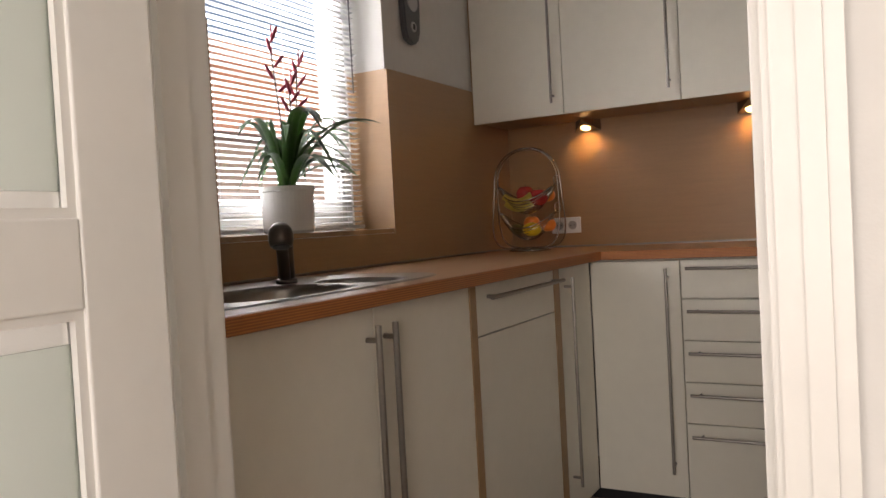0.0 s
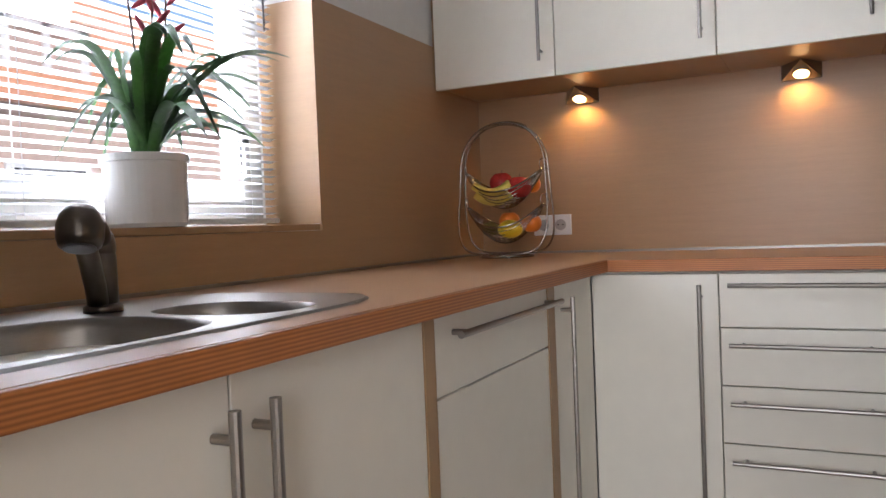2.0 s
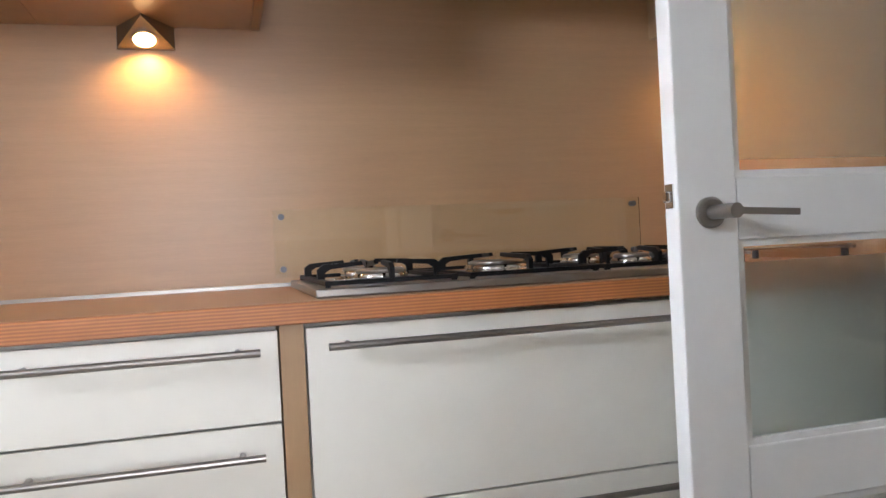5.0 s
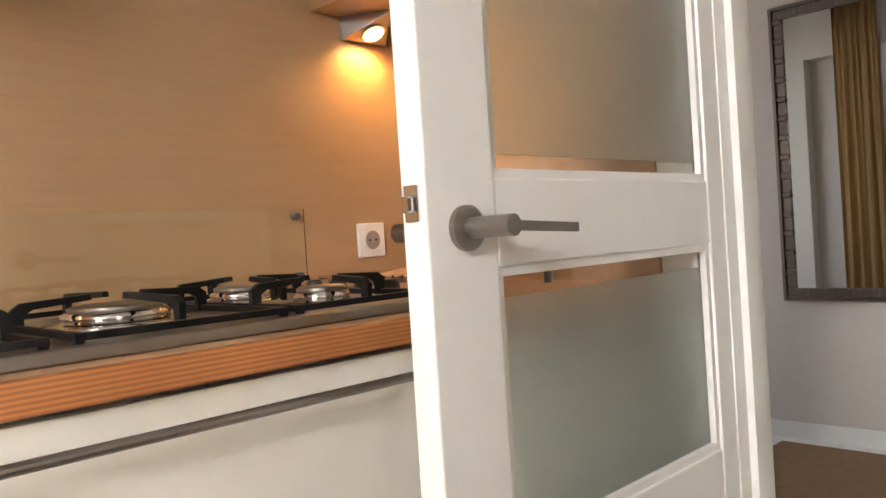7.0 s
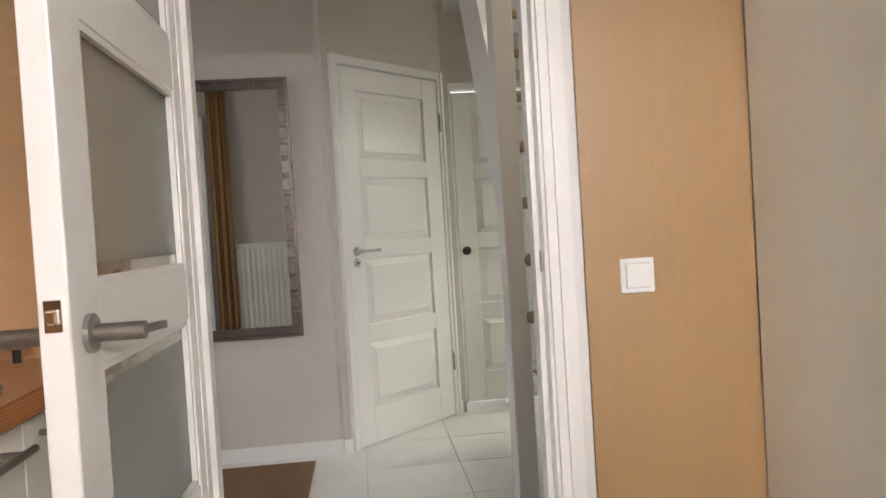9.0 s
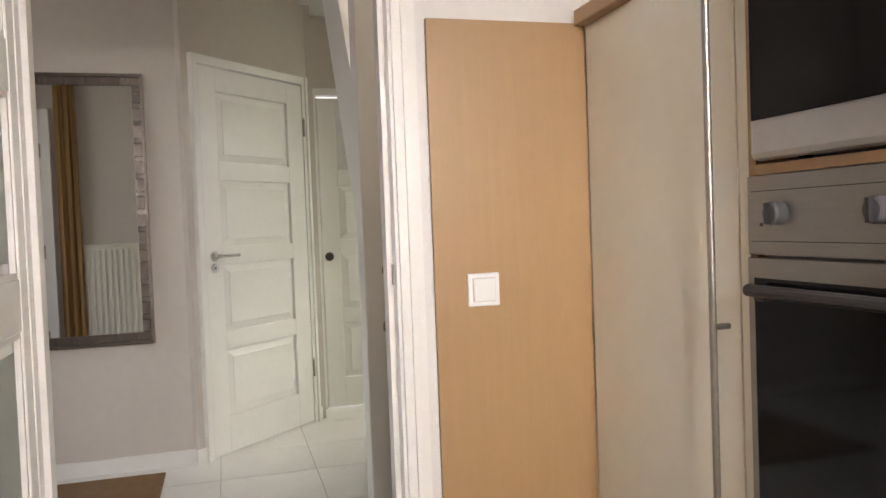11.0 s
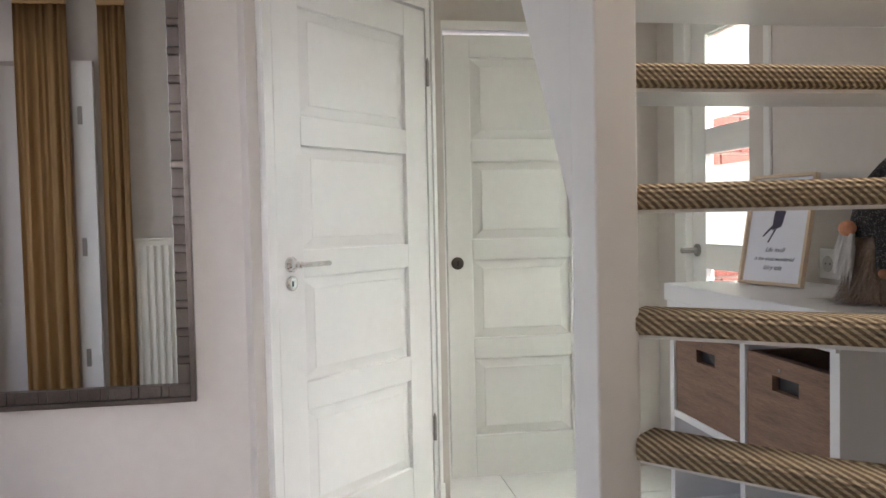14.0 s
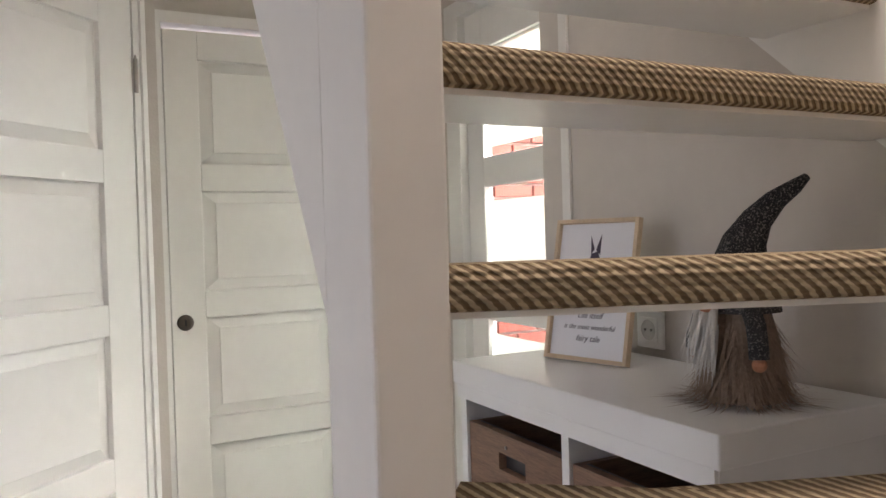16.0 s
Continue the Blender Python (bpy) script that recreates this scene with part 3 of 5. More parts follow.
# front door, half glazed
fd = thing("front_door", 5.42, -2.88, 0, "white front door with frosted panes and steel lever", "door")
fx0, fx1, fy0, fy1 = 4.985, 5.755, -2.91, -2.87
for x0, x1 in ((fx0, fx0 + 0.06), (fx1 - 0.115, fx1)):
    part("stile", box(x0, x1, fy0, fy1, 0.005, 2.06, 0.003), "white", fd)
frails = [(0.005, 0.2), (0.47, 0.58), (0.955, 1.06), (1.43, 1.535), (1.92, 2.06)]
for z0, z1 in frails:
    part("rail", box(fx0 + 0.0605, fx1 - 0.1155, fy0, fy1, z0, z1, 0.003), "white", fd)
for i, ((a, z0), (z1, b)) in enumerate(zip(frails, frails[1:])):
    clear = {0: (0, 0.05), 1: (0.0, 0.05), 2: (0.0, 0.05), 3: (0.035, 0.0)}[i]
    x0, x1 = fx0 + 0.06, fx1 - 0.115
    part("pane", box(x0, x1, -2.893, -2.888, z0, z1), "glass", fd, "clear glass pane").visible_shadow = False
    part("frosted_film", box(x0 + 0.002, x1 - 0.002, -2.887, -2.885, z0 + clear[0], z1 - clear[1]), "film", fd, "pale frosted film")
lever(fd, pose(fx1 - 0.05, fy1, 1.03, 0, 0, 180), 1, 0.11)
setting("door_frame_front", boxes((4.972, 4.983, -2.93, -2.855, 0, 2.12), (5.757, 5.86, -2.93, -2.84, 0, 2.12), (4.983, 5.757, -2.93, -2.84, 2.064, 2.12)), "white", "white painted front door frame", "door frame")
setting("corner_trim", boxes((4.84, 4.873, -2.668, -2.66, 0, 2.2)), "white", "white painted corner trim", "trim")

# ---- kitchen: window and blind ----
win = thing("window_1", -0.2, -1.66, WZ0, "white framed kitchen window in a deep reveal", "window")
win["kind"] = "structure"
fw = 0.07
part("window_frame", boxes((-0.27, -0.2, WY0, WY0 + fw, WZ0, WZ1), (-0.27, -0.2, WY1 - fw, WY1, WZ0, WZ1), (-0.27, -0.2, WY0 + fw, WY1 - fw, WZ0, WZ0 + fw), (-0.27, -0.2, WY0 + fw, WY1 - fw, WZ1 - fw, WZ1)), "white", win)
part("casement", boxes((-0.25, -0.19, WY0 + fw, WY0 + 0.12, WZ0 + fw, WZ1 - fw), (-0.25, -0.19, WY1 - 0.12, WY1 - fw, WZ0 + fw, WZ1 - fw), (-0.25, -0.19, WY0 + 0.12, WY1 - 0.12, WZ0 + fw, WZ0 + 0.12), (-0.25, -0.19, WY0 + 0.12, WY1 - 0.12, WZ1 - 0.12, WZ1 - fw)), "white", win)
part("pane", box(-0.225, -0.22, WY0 + 0.115, WY1 - 0.115, WZ0 + 0.115, WZ1 - 0.115), "glass", win).visible_shadow = False
bm = box(-0.19, -0.183, WY1 - 0.112, WY1 - 0.082, 1.24, 1.36, 0.002)
add_box(bm, -0.178, -0.168, WY1 - 0.106, WY1 - 0.09, 1.2, 1.32)
add_box(bm, -0.184, -0.168, WY1 - 0.106, WY1 - 0.09, 1.3, 1.32)
part("window_handle", bm, "silver", win, "grey window handle")
part("window_sill", box(-0.19, 0.006, WY0 + 0.001, WY1 - 0.001, WZ0 - 0.018, WZ0, 0.002), "beech_h", win, "beech window sill")
blind = thing("venetian_blind", -0.13, -1.66, WZ0, "white venetian blind with half-open slats in front of window", "blind")
sl = bmesh.new()
prof = [(-0.0125, 0.0), (-0.006, 0.0016), (0, 0.0022), (0.006, 0.0016), (0.0125, 0)]
rows_ = [[sl.verts.new((x, y, z)) for x, z in prof] for y in (-0.47, 0.47)]
for k in range(4):
    sl.faces.new((rows_[0][k], rows_[0][k + 1], rows_[1][k + 1], rows_[1][k]))
bmesh.ops.solidify(sl, geom=sl.faces[:], thickness=0.0006)
slat = mesh_of("slat", sl, "slat")
z, k = WZ0 + 0.035, 0
while z < WZ1 - 0.05:
    share("slat", slat, blind, pose(-0.14, -1.66, z, 0, -8 + 2.5 * math.sin(k * 1.7), 0.25 * math.sin(k * 2.3)))
    z += 0.0215
    k += 1
part("bottom_rail", box(-0.153, -0.127, -2.13, -1.19, WZ0 + 0.008, WZ0 + 0.022, 0.003), "slat", blind)
part("head_rail", box(-0.155, -0.125, -2.13, -1.19, WZ1 - 0.04, WZ1 - 0.005, 0.002), "slat", blind)
for y in (-2.0, -1.62, -1.31):
    part("ladder_cord", boxes((-0.1265, -0.1255, y, y + 0.0015, WZ0 + 0.01, WZ1 - 0.02), (-0.1545, -0.1535, y, y + 0.0015, WZ0 + 0.01, WZ1 - 0.02)), "slat", blind)
part("tilt_wand", rod(bmesh.new(), (-0.118, -1.235, 1.62), (-0.12, -1.235, 2.15), 0.003, n=8), "grey", blind, "dark tilt wand")
part("pull_cord", rod(bmesh.new(), (-0.118, -1.285, 1.66), (-0.12, -1.285, 2.15), 0.0012, n=6), "slat", blind)

# panels on the kitchen walls
setting("panel_window_wall", boxes((0.002, 0.012, WY1, -0.002, 0.9, 1.712), (0.002, 0.012, -2.36, WY0, 0.9, 1.712), (0.002, 0.012, WY0, WY1, 0.9, WZ0 - 0.019), (-0.188, 0.012, WY1 - 0.004, WY1 + 0.0, WZ0 + 0.001, 1.712)), "beech_h", "beech veneer wall panel below and beside the window", "wall panel")
setting("panel_hob_wall", boxes((0.013, 2.896, -0.011, -0.002, 0.9, 1.9)), "beech_h", "beech veneer splashback panel behind the hob", "wall panel")
setting("panel_end_wall", boxes((2.888, 2.898, -0.7, -0.012, 0.9, 1.9)), "beech_h", "beech veneer splashback panel on the end wall", "wall panel")
setting("panel_switch", boxes((2.884, 2.898, -2.155, -1.735, FK, 1.668)), "beech_v", "upright beech veneer panel beside the doorway", "wall panel")
setting("sealing_strip", boxes((0.013, 2.88, -0.018, -0.0115, 0.9142, 0.923), (0.0125, 0.019, -2.9, -0.019, 0.9142, 0.923)), "steel", "thin aluminium strip behind the worktop", "trim")

# worktop with sink cut-out
SX0, SX1, SY0, SY1 = 0.2, 0.605, -2.66, -1.93
def slab_with_hole(x0, x1, y0, y1, z0, z1, hx0, hx1, hy0, hy1):
    """A flat board with a square-cut opening."""
    bm, loops = bmesh.new(), []
    for z in (z0, z1):
        loops.append([bm.verts.new((a, b, z)) for a, b in ((x0, y0), (x1, y0), (x1, y1), (x0, y1))])
        loops.append([bm.verts.new((a, b, z)) for a, b in ((hx0, hy0), (hx1, hy0), (hx1, hy1), (hx0, hy1))])
    for a, b in ((0, 1), (2, 3), (0, 2), (1, 3)):
        for q in range(4):
            bm.faces.new((loops[a][q], loops[a][(q + 1) % 4], loops[b][(q + 1) % 4], loops[b][q]))
    return bm


top = thing("worktop", 0.35, -0.33, 0.88, "brown laminate L-shaped worktop with layered wooden edge", "worktop")
part("board", slab_with_hole(0.013, 0.694, -2.95, -0.012, 0.88, 0.914, SX0, SX1, SY0, SY1), "worktop", top)
part("board", box(0.694, 2.886, -0.655, -0.012, 0.88, 0.914), "worktop", top)
part("edge_strip", box(0.6945, 0.707, -2.95, -0.6555, 0.877, 0.9135, 0.002), "ply", top, "layered orange-brown wooden edge")
part("edge_strip", box(0.7075, 2.886, -0.668, -0.6555, 0.877, 0.9135, 0.002), "ply", top, "layered orange-brown wooden edge")

# base cabinets
FR = "cream"


def base(name, x0, x1, y0, y1, label):
    c = thing(name, (x0 + x1) / 2, (y0 + y1) / 2, FK, label, "cabinet", "base cabinets")
    return c


def carcass(c, x0, x1, y0, y1):
    part("carcass", box(x0, x1, y0, y1, -0.11, 0.877), "cream", c)


g = 0.002
for y0, y1, hy, lab in ((-2.82, -2.289, -2.32, "cream lacquered sink cabinet door with long steel bar"), (-2.289, -1.779, -2.245, "cream lacquered sink cabinet door with long steel bar")):
    c = base("sink_cabinet", 0.03, 0.65, y0, y1, lab)
    carcass(c, 0.03, 0.6, y0 + 0.001, y1 - 0.001)
    dd = part("door", box(0.631, 0.65, y0 + g, y1 - g, -0.11, 0.868, 0.0015), FR, c)
    bar_handle(dd, (0.65, hy, -0.01), (0.65, hy, 0.828), (1, 0, 0), 0.008)
c = base("dishwasher", 0.03, 0.65, -1.735, -1.08, "dishwasher behind a cream front with steel bar handle")
carcass(c, 0.03, 0.6, -1.734, -1.081)
dd = part("top_front", box(0.631, 0.65, -1.735 + g, -1.08 - g, 0.711, 0.868, 0.0015), FR, c)
bar_handle(dd, (0.65, -1.69, 0.828), (0.65, -1.06, 0.828), (1, 0, 0), 0.0075)
part("door", box(0.631, 0.65, -1.735 + g, -1.08 - g, -0.11, 0.707, 0.0015), FR, c)
c = base("corner_cabinet", 0.03, 0.65, -1.022, -0.655, "narrow cream corner cabinet with long steel bar handle")
carcass(c, 0.03, 0.6, -1.021, -0.652)
dd = part("door", box(0.631, 0.65, -1.022 + g, -0.656, -0.11, 0.868, 0.0015), FR, c)
bar_handle(dd, (0.65, -0.965, 0.0), (0.65, -0.965, 0.83), (1, 0, 0), 0.0065)
for y0, y1 in ((-1.778, -1.736), (-1.079, -1.023)):
    tagged(part("pilaster", box(0.03, 0.652, y0, y1, -0.11, 0.878, 0.001), "beech_v"), "narrow beech upright strip between cabinets", "pilaster", "beech uprights")
c = base("corner_cabinet", 0.66, 1.029, -0.65, -0.03, "cream corner cabinet with tall steel bar handle")
carcass(c, 0.66, 1.028, -0.6, -0.03)
dd = part("door", box(0.6525, 1.027, -0.65, -0.631, -0.11, 0.868, 0.0015), FR, c)
bar_handle(dd, (0.978, -0.65, -0.005), (0.978, -0.65, 0.838), (0, -1, 0), 0.0065)
c = base("drawer_cabinet", 1.029, 1.485, -0.65, -0.03, "cream cabinet of five drawers with steel bars")
carcass(c, 1.03, 1.484, -0.6, -0.03)
for z0, z1 in ((0.713, 0.868), (0.543, 0.709), (0.373, 0.539), (0.203, 0.369), (-0.11, 0.199)):
    dd = part("drawer_front", box(1.029 + g, 1.485 - g, -0.65, -0.631, z0, z1, 0.0015), FR, c)
    hz = z1 - 0.032 if z1 > 0.8 else z1 - 0.046
    bar_handle(dd, (1.057, -0.65, hz), (1.452, -0.65, hz), (0, -1, 0), 0.0065)
tagged(part("pilaster", box(1.486, 1.527, -0.652, -0.03, -0.11, 0.878, 0.001), "beech_v"), "narrow beech upright strip between cabinets", "pilaster", "beech uprights")
c = base("hob_cabinet", 1.529, 2.43, -0.65, -0.03, "wide cream drawer cabinet below the gas hob")
carcass(c, 1.53, 2.429, -0.6, -0.03)
for z0, z1 in ((0.549, 0.868), (0.203, 0.545), (-0.11, 0.199)):
    dd = part("drawer_front", box(1.529 + g, 2.43 - g, -0.65, -0.631, z0, z1, 0.0015), FR, c)
    bar_handle(dd, (1.565, -0.65, z1 - 0.032), (2.39, -0.65, z1 - 0.032), (0, -1, 0), 0.0065)
c = base("end_cabinet", 2.431, 2.88, -0.65, -0.03, "cream end cabinet behind the open door")
carcass(c, 2.432, 2.879, -0.6, -0.03)
dd = part("door", box(2.431 + g, 2.88 - g, -0.65, -0.631, -0.11, 0.868, 0.0015), FR, c)
bar_handle(dd, (2.46, -0.65, 0.836), (2.85, -0.65, 0.836), (0, -1, 0), 0.0065)
tagged(part("plinth", boxes((0.05, 0.58, -2.82, -0.58, FK, -0.112), (0.58, 2.88, -0.58, -0.05, FK, -0.112)), "black"), "dark plinth below the base cabinets", "plinth")

# sink
def squircle(cx, cy, rx, ry, z, n=48, p=4.0):
    return [(cx + rx * math.copysign(abs(math.cos(t)) ** (2 / p), math.cos(t)), cy + ry * math.copysign(abs(math.sin(t)) ** (2 / p), math.sin(t)), z) for t in (2 * math.pi * k / n for k in range(n))]


sink = thing("sink", 0.34, -2.38, 0.921, "stainless steel sink with two bowls set in worktop", "sink")
bm = bmesh.new()
loops = []
RIM, SMALL, LARGE = (0.36, -2.33, 0.262, 0.54), (0.45, -2.05, 0.135, 0.1), (0.425, -2.41, 0.177, 0.235)
for pts in (squircle(*RIM, 0.918, 48, 4.5), squircle(*SMALL, 0.918, 40, 2.6), squircle(*LARGE, 0.918, 40, 3.0)):
    vs = [bm.verts.new(p) for p in pts]
    loops.append([bm.edges.new((vs[k], vs[(k + 1) % len(vs)])) for k in range(len(vs))])
bmesh.ops.triangle_fill(bm, edges=[e for l in loops for e in l], use_beauty=True)
rim0, rim1 = [bm.verts.new(p) for p in squircle(*RIM, 0.9182, 48, 4.5)], [bm.verts.new(p) for p in squircle(0.36, -2.33, 0.268, 0.546, 0.9145, 48, 4.5)]
for k in range(48):
    bm.faces.new((rim0[k], rim0[(k + 1) % 48], rim1[(k + 1) % 48], rim1[k]))
part("rim", bm, "steel", sink)
for cx, cy, rx, ry, p, d in ((*SMALL, 2.6, 0.13), (*LARGE, 3.0, 0.16)):
    bm = bmesh.new()
    rings = [[bm.verts.new(q) for q in squircle(cx, cy, rx * s, ry * s, 0.918 - dz, 40, p)] for s, dz in ((1, 0), (0.975, 0.004), (0.95, 0.02), (0.92, d * 0.8), (0.85, d * 0.97), (0.6, d), (0.1, d + 0.004))]
    for a, b in zip(rings, rings[1:]):
        for k in range(40):
            bm.faces.new((a[k], a[(k + 1) % 40], b[(k + 1) % 40], b[k]))
    bm.faces.new(rings[-1])
    part("bowl", bm, "steel", sink, smooth=True)
TX, TY = 0.25, -2.135
HEAD = Vector((TX + 0.062, TY - 0.085, 1.058))
tap = thing("kitchen_tap", TX, TY, 0.918, "dark satin metal kitchen tap with pull-out spray head", "tap")
part("base_ring", lathe([(0.02, 0.9183), (0.031, 0.9185), (0.031, 0.928), (0.026, 0.932)], 28, Matrix.Translation((TX, TY, 0))), "darksteel", tap, smooth=True)
part("column", lathe([(0.02, 0.932), (0.0245, 0.933), (0.0235, 1.012), (0.0225, 1.013), (0.0225, 1.015), (0.0238, 1.016), (0.0238, 1.03), (0.021, 1.044), (0.014, 1.053), (0.004, 1.057)], 28, Matrix.Translation((TX, TY, 0))), "darksteel", tap, smooth=True)
part("spout", tube(bmesh.new(), [(TX, TY, 1.028), (TX + 0.012, TY - 0.016, 1.05), (TX + 0.03, TY - 0.04, 1.064), HEAD], 0.0205, 18), "darksteel", tap, smooth=True)
part("spray_grip", tube(bmesh.new(), [(TX + 0.012, TY - 0.02, 0.934), (TX + 0.016, TY - 0.026, 0.96), (TX + 0.034, TY - 0.05, 1.005), (TX + 0.055, TY - 0.076, 1.04)], 0.0165, 16), "darksteel", tap, smooth=True)
head = part("spray_head", lathe([(0.004, 0.034), (0.02, 0.029), (0.03, 0.016), (0.0345, 0.0), (0.0335, -0.02), (0.03, -0.032), (0.024, -0.034)], 32, Matrix.Translation(HEAD) @ pose(0, 0, 0, -14, -12, 0)), "darksteel", tap, smooth=True)
part("nozzle", lathe([(0.008, -0.0335), (0.023, -0.0345), (0.023, -0.0375), (0.018, -0.038)], 24, Matrix.Translation(HEAD) @ pose(0, 0, 0, -14, -12, 0)), "black", head, "black nozzle")

# hob
hob = thing("gas_hob", 2.01, -0.37, 0.921, "stainless five-burner gas hob with black iron grates", "hob")
part("tray", box(1.555, 2.455, -0.615, -0.1, 0.9145, 0.931, 0.003), "steel", hob)
BURNERS = ((1.7, -0.475, 0.05), (1.7, -0.235, 0.04), (1.985, -0.37, 0.066), (2.26, -0.475, 0.04), (2.26, -0.235, 0.05))
for x, y, r in BURNERS:
    at = Matrix.Translation((x, y, 0))
    part("burner_pan", lathe([(r * 0.5, 0.9312), (r * 1.5, 0.9314), (r * 1.45, 0.934), (r * 1.15, 0.935), (r * 0.5, 0.935)], 32, at), "chrome", hob, "bright burner pan", smooth=True)
    b = part("burner", lathe([(r * 0.9, 0.935), (r * 1.08, 0.936), (r * 1.1, 0.945), (r * 1.02, 0.95), (r * 0.96, 0.951)], 32, at), "chrome", hob, "bright metal burner ring", smooth=True)
    part("cap", lathe([(r * 0.95, 0.9512), (r * 0.97, 0.956), (r * 0.85, 0.959), (r * 0.5, 0.957), (r * 0.1, 0.957)], 32, at), "steel", b, smooth=True)


def pan_support(x0, x1, y0, y1, centres):
    """A low iron frame with four rising fingers round each burner, their tips drawn inwards."""
    bm, t = bmesh.new(), 0.011
    for r in ((x0, x1, y0, y0 + t), (x0, x1, y1 - t, y1), (x0, x0 + t, y0 + t, y1 - t), (x1 - t, x1, y0 + t, y1 - t)):
        add_box(bm, *r, 0.9345, 0.943)
    for x in (x0, x1 - t):
        for y in (y0, y1 - t):
            add_box(bm, x + 0.001, x + t - 0.001, y + 0.001, y + t - 0.001, 0.931, 0.9344)
    part("grate", bm, "iron", hob, "black cast-iron grate")
    for cx, cy, hx, hy in centres:
        for ang, reach in ((0, hx), (90, hy), (180, hx), (270, hy)):
            tip = 0.034
            prof = [(tip, 0.967), (tip + 0.003, 0.975), (reach - 0.012, 0.971), (reach, 0.962), (reach, 0.943), (reach - 0.011, 0.9345), (reach - 0.014, 0.9345), (reach - 0.016, 0.955), (reach - 0.026, 0.9615)]
            part("finger", plate(prof, 0.009, pose(cx, cy, 0, 0, 0, ang) @ pose(0, 0.0045, 0, 90)), "iron", hob, "black iron finger")


pan_support(1.575, 1.825, -0.595, -0.12, ((1.7, -0.475, 0.125, 0.118), (1.7, -0.235, 0.125, 0.115)))
pan_support(1.85, 2.12, -0.595, -0.12, ((1.985, -0.37, 0.135, 0.2),))
pan_support(2.135, 2.385, -0.595, -0.12, ((2.26, -0.475, 0.125, 0.118), (2.26, -0.235, 0.125, 0.115)))
for k in range(5):
    part("knob", lathe([(0.017, 0.931), (0.016, 0.95), (0.012, 0.955)], 20, Matrix.Translation((2.428, -0.52 + 0.075 * k, 0))), "black", hob, "black control knob")
gl = thing("glass_splash_guard", 2.04, -0.02, 0.945, "clear glass splash guard behind the hob", "splash guard")
part("glass_sheet", box(1.525, 2.551, -0.024, -0.018, 0.935, 1.106, 0.001), "greenglass", gl).visible_shadow = False
for x in (1.545, 2.53):
    for z in (0.957, 1.088):
        part("screw", rod(bmesh.new(), (x, -0.0115, z), (x, -0.03, z), 0.008), "grey", gl, "dark round screw head")
rack = thing("wire_trivet", 2.66, -0.3, 0.921, "steel rod trivet with black feet on worktop", "trivet")
for k in range(15):
    part("rod", rod(bmesh.new(), (2.5 + 0.0, -0.5 + 0.026 * k, 0.953), (2.86, -0.5 + 0.026 * k, 0.953), 0.004, n=8), "chrome", rack)
for x in (2.53, 2.82):
    part("crossbar", box(x, x + 0.01, -0.51, -0.125, 0.942, 0.9485), "steel", rack)
    for y in (-0.48, -0.16):
        part("foot", rod(bmesh.new(), (x + 0.005, y, 0.9142), (x + 0.005, y, 0.942), 0.009), "black", rack, "black rubber foot")

# wall cabinets
UZ, UT, UY = 1.545, 2.28, -0.418
for x0, x1, hx in ((0.016, 0.484, 0.437), (0.484, 1.017, 0.972), (1.017, 1.495, 1.447)):
    c = thing("wall_cabinet", (x0 + x1) / 2, -0.2, 1.56, "cream wall cabinet with beech underside and steel bar", "cabinet", "wall cabinets")
    part("carcass", box(x0 + 0.001, x1 - 0.001, UY + 0.021, -0.0125, 1.58, UT), "cream", c)
    part("underside", box(x0 + 0.001, x1 - 0.001, UY + 0.0195, -0.0125, 1.558, 1.5795), "beech_h", c, "beech bottom board")
    dd = part("door", box(x0 + g, x1 - g, UY, UY + 0.019, 1.548, UT, 0.0015), FR, c)
    bar_handle(dd, (hx, UY, 1.6), (hx, UY, 2.2), (0, -1, 0), 0.006)
tagged(part("cabinet_side_panel", box(-0.0 + 0.0125, 0.0155, UY - 0.002, -0.0125, 1.556, UT), "beech_v"), "thin beech side panel of wall cabinet", "side panel")
tagged(part("cabinet_side_panel", box(1.4955, 1.517, UY - 0.002, -0.0125, 1.556, UT), "beech_v"), "beech side panel of wall cabinet", "side panel")
c = thing("wall_cabinet", 2.75, -0.18, 1.56, "cream wall cabinet with beech underside beside the hood", "cabinet", "wall cabinets")
part("side_panel", box(2.615, 2.633, -0.352, -0.0125, 1.558, UT), "beech_v", c, "beech side panel")
part("underside", box(2.6335, 2.886, -0.33, -0.0125, 1.558, 1.5795), "beech_h", c, "beech bottom board")
part("carcass", box(2.634, 2.886, -0.33, -0.0125, 1.58, UT), "cream", c)
part("door", box(2.634, 2.885, -0.352, -0.3315, 1.56, UT, 0.0015), FR, c)
hood = thing("extractor_hood", 2.06, -0.25, 1.68, "grey steel extractor hood between the wall cabinets", "hood")
part("hood_body", box(1.53, 2.6, -0.4, -0.0125, 1.7, 1.78, 0.006), "steel", hood)
part("grease_filter", box(1.6, 2.5, -0.36, -0.05, 1.694, 1.6995), "grey", hood, "dark grease filter")
part("front_strip", box(1.54, 2.59, -0.425, -0.4005, 1.69, 1.775, 0.003), "whiteplastic", hood, "pale front strip")

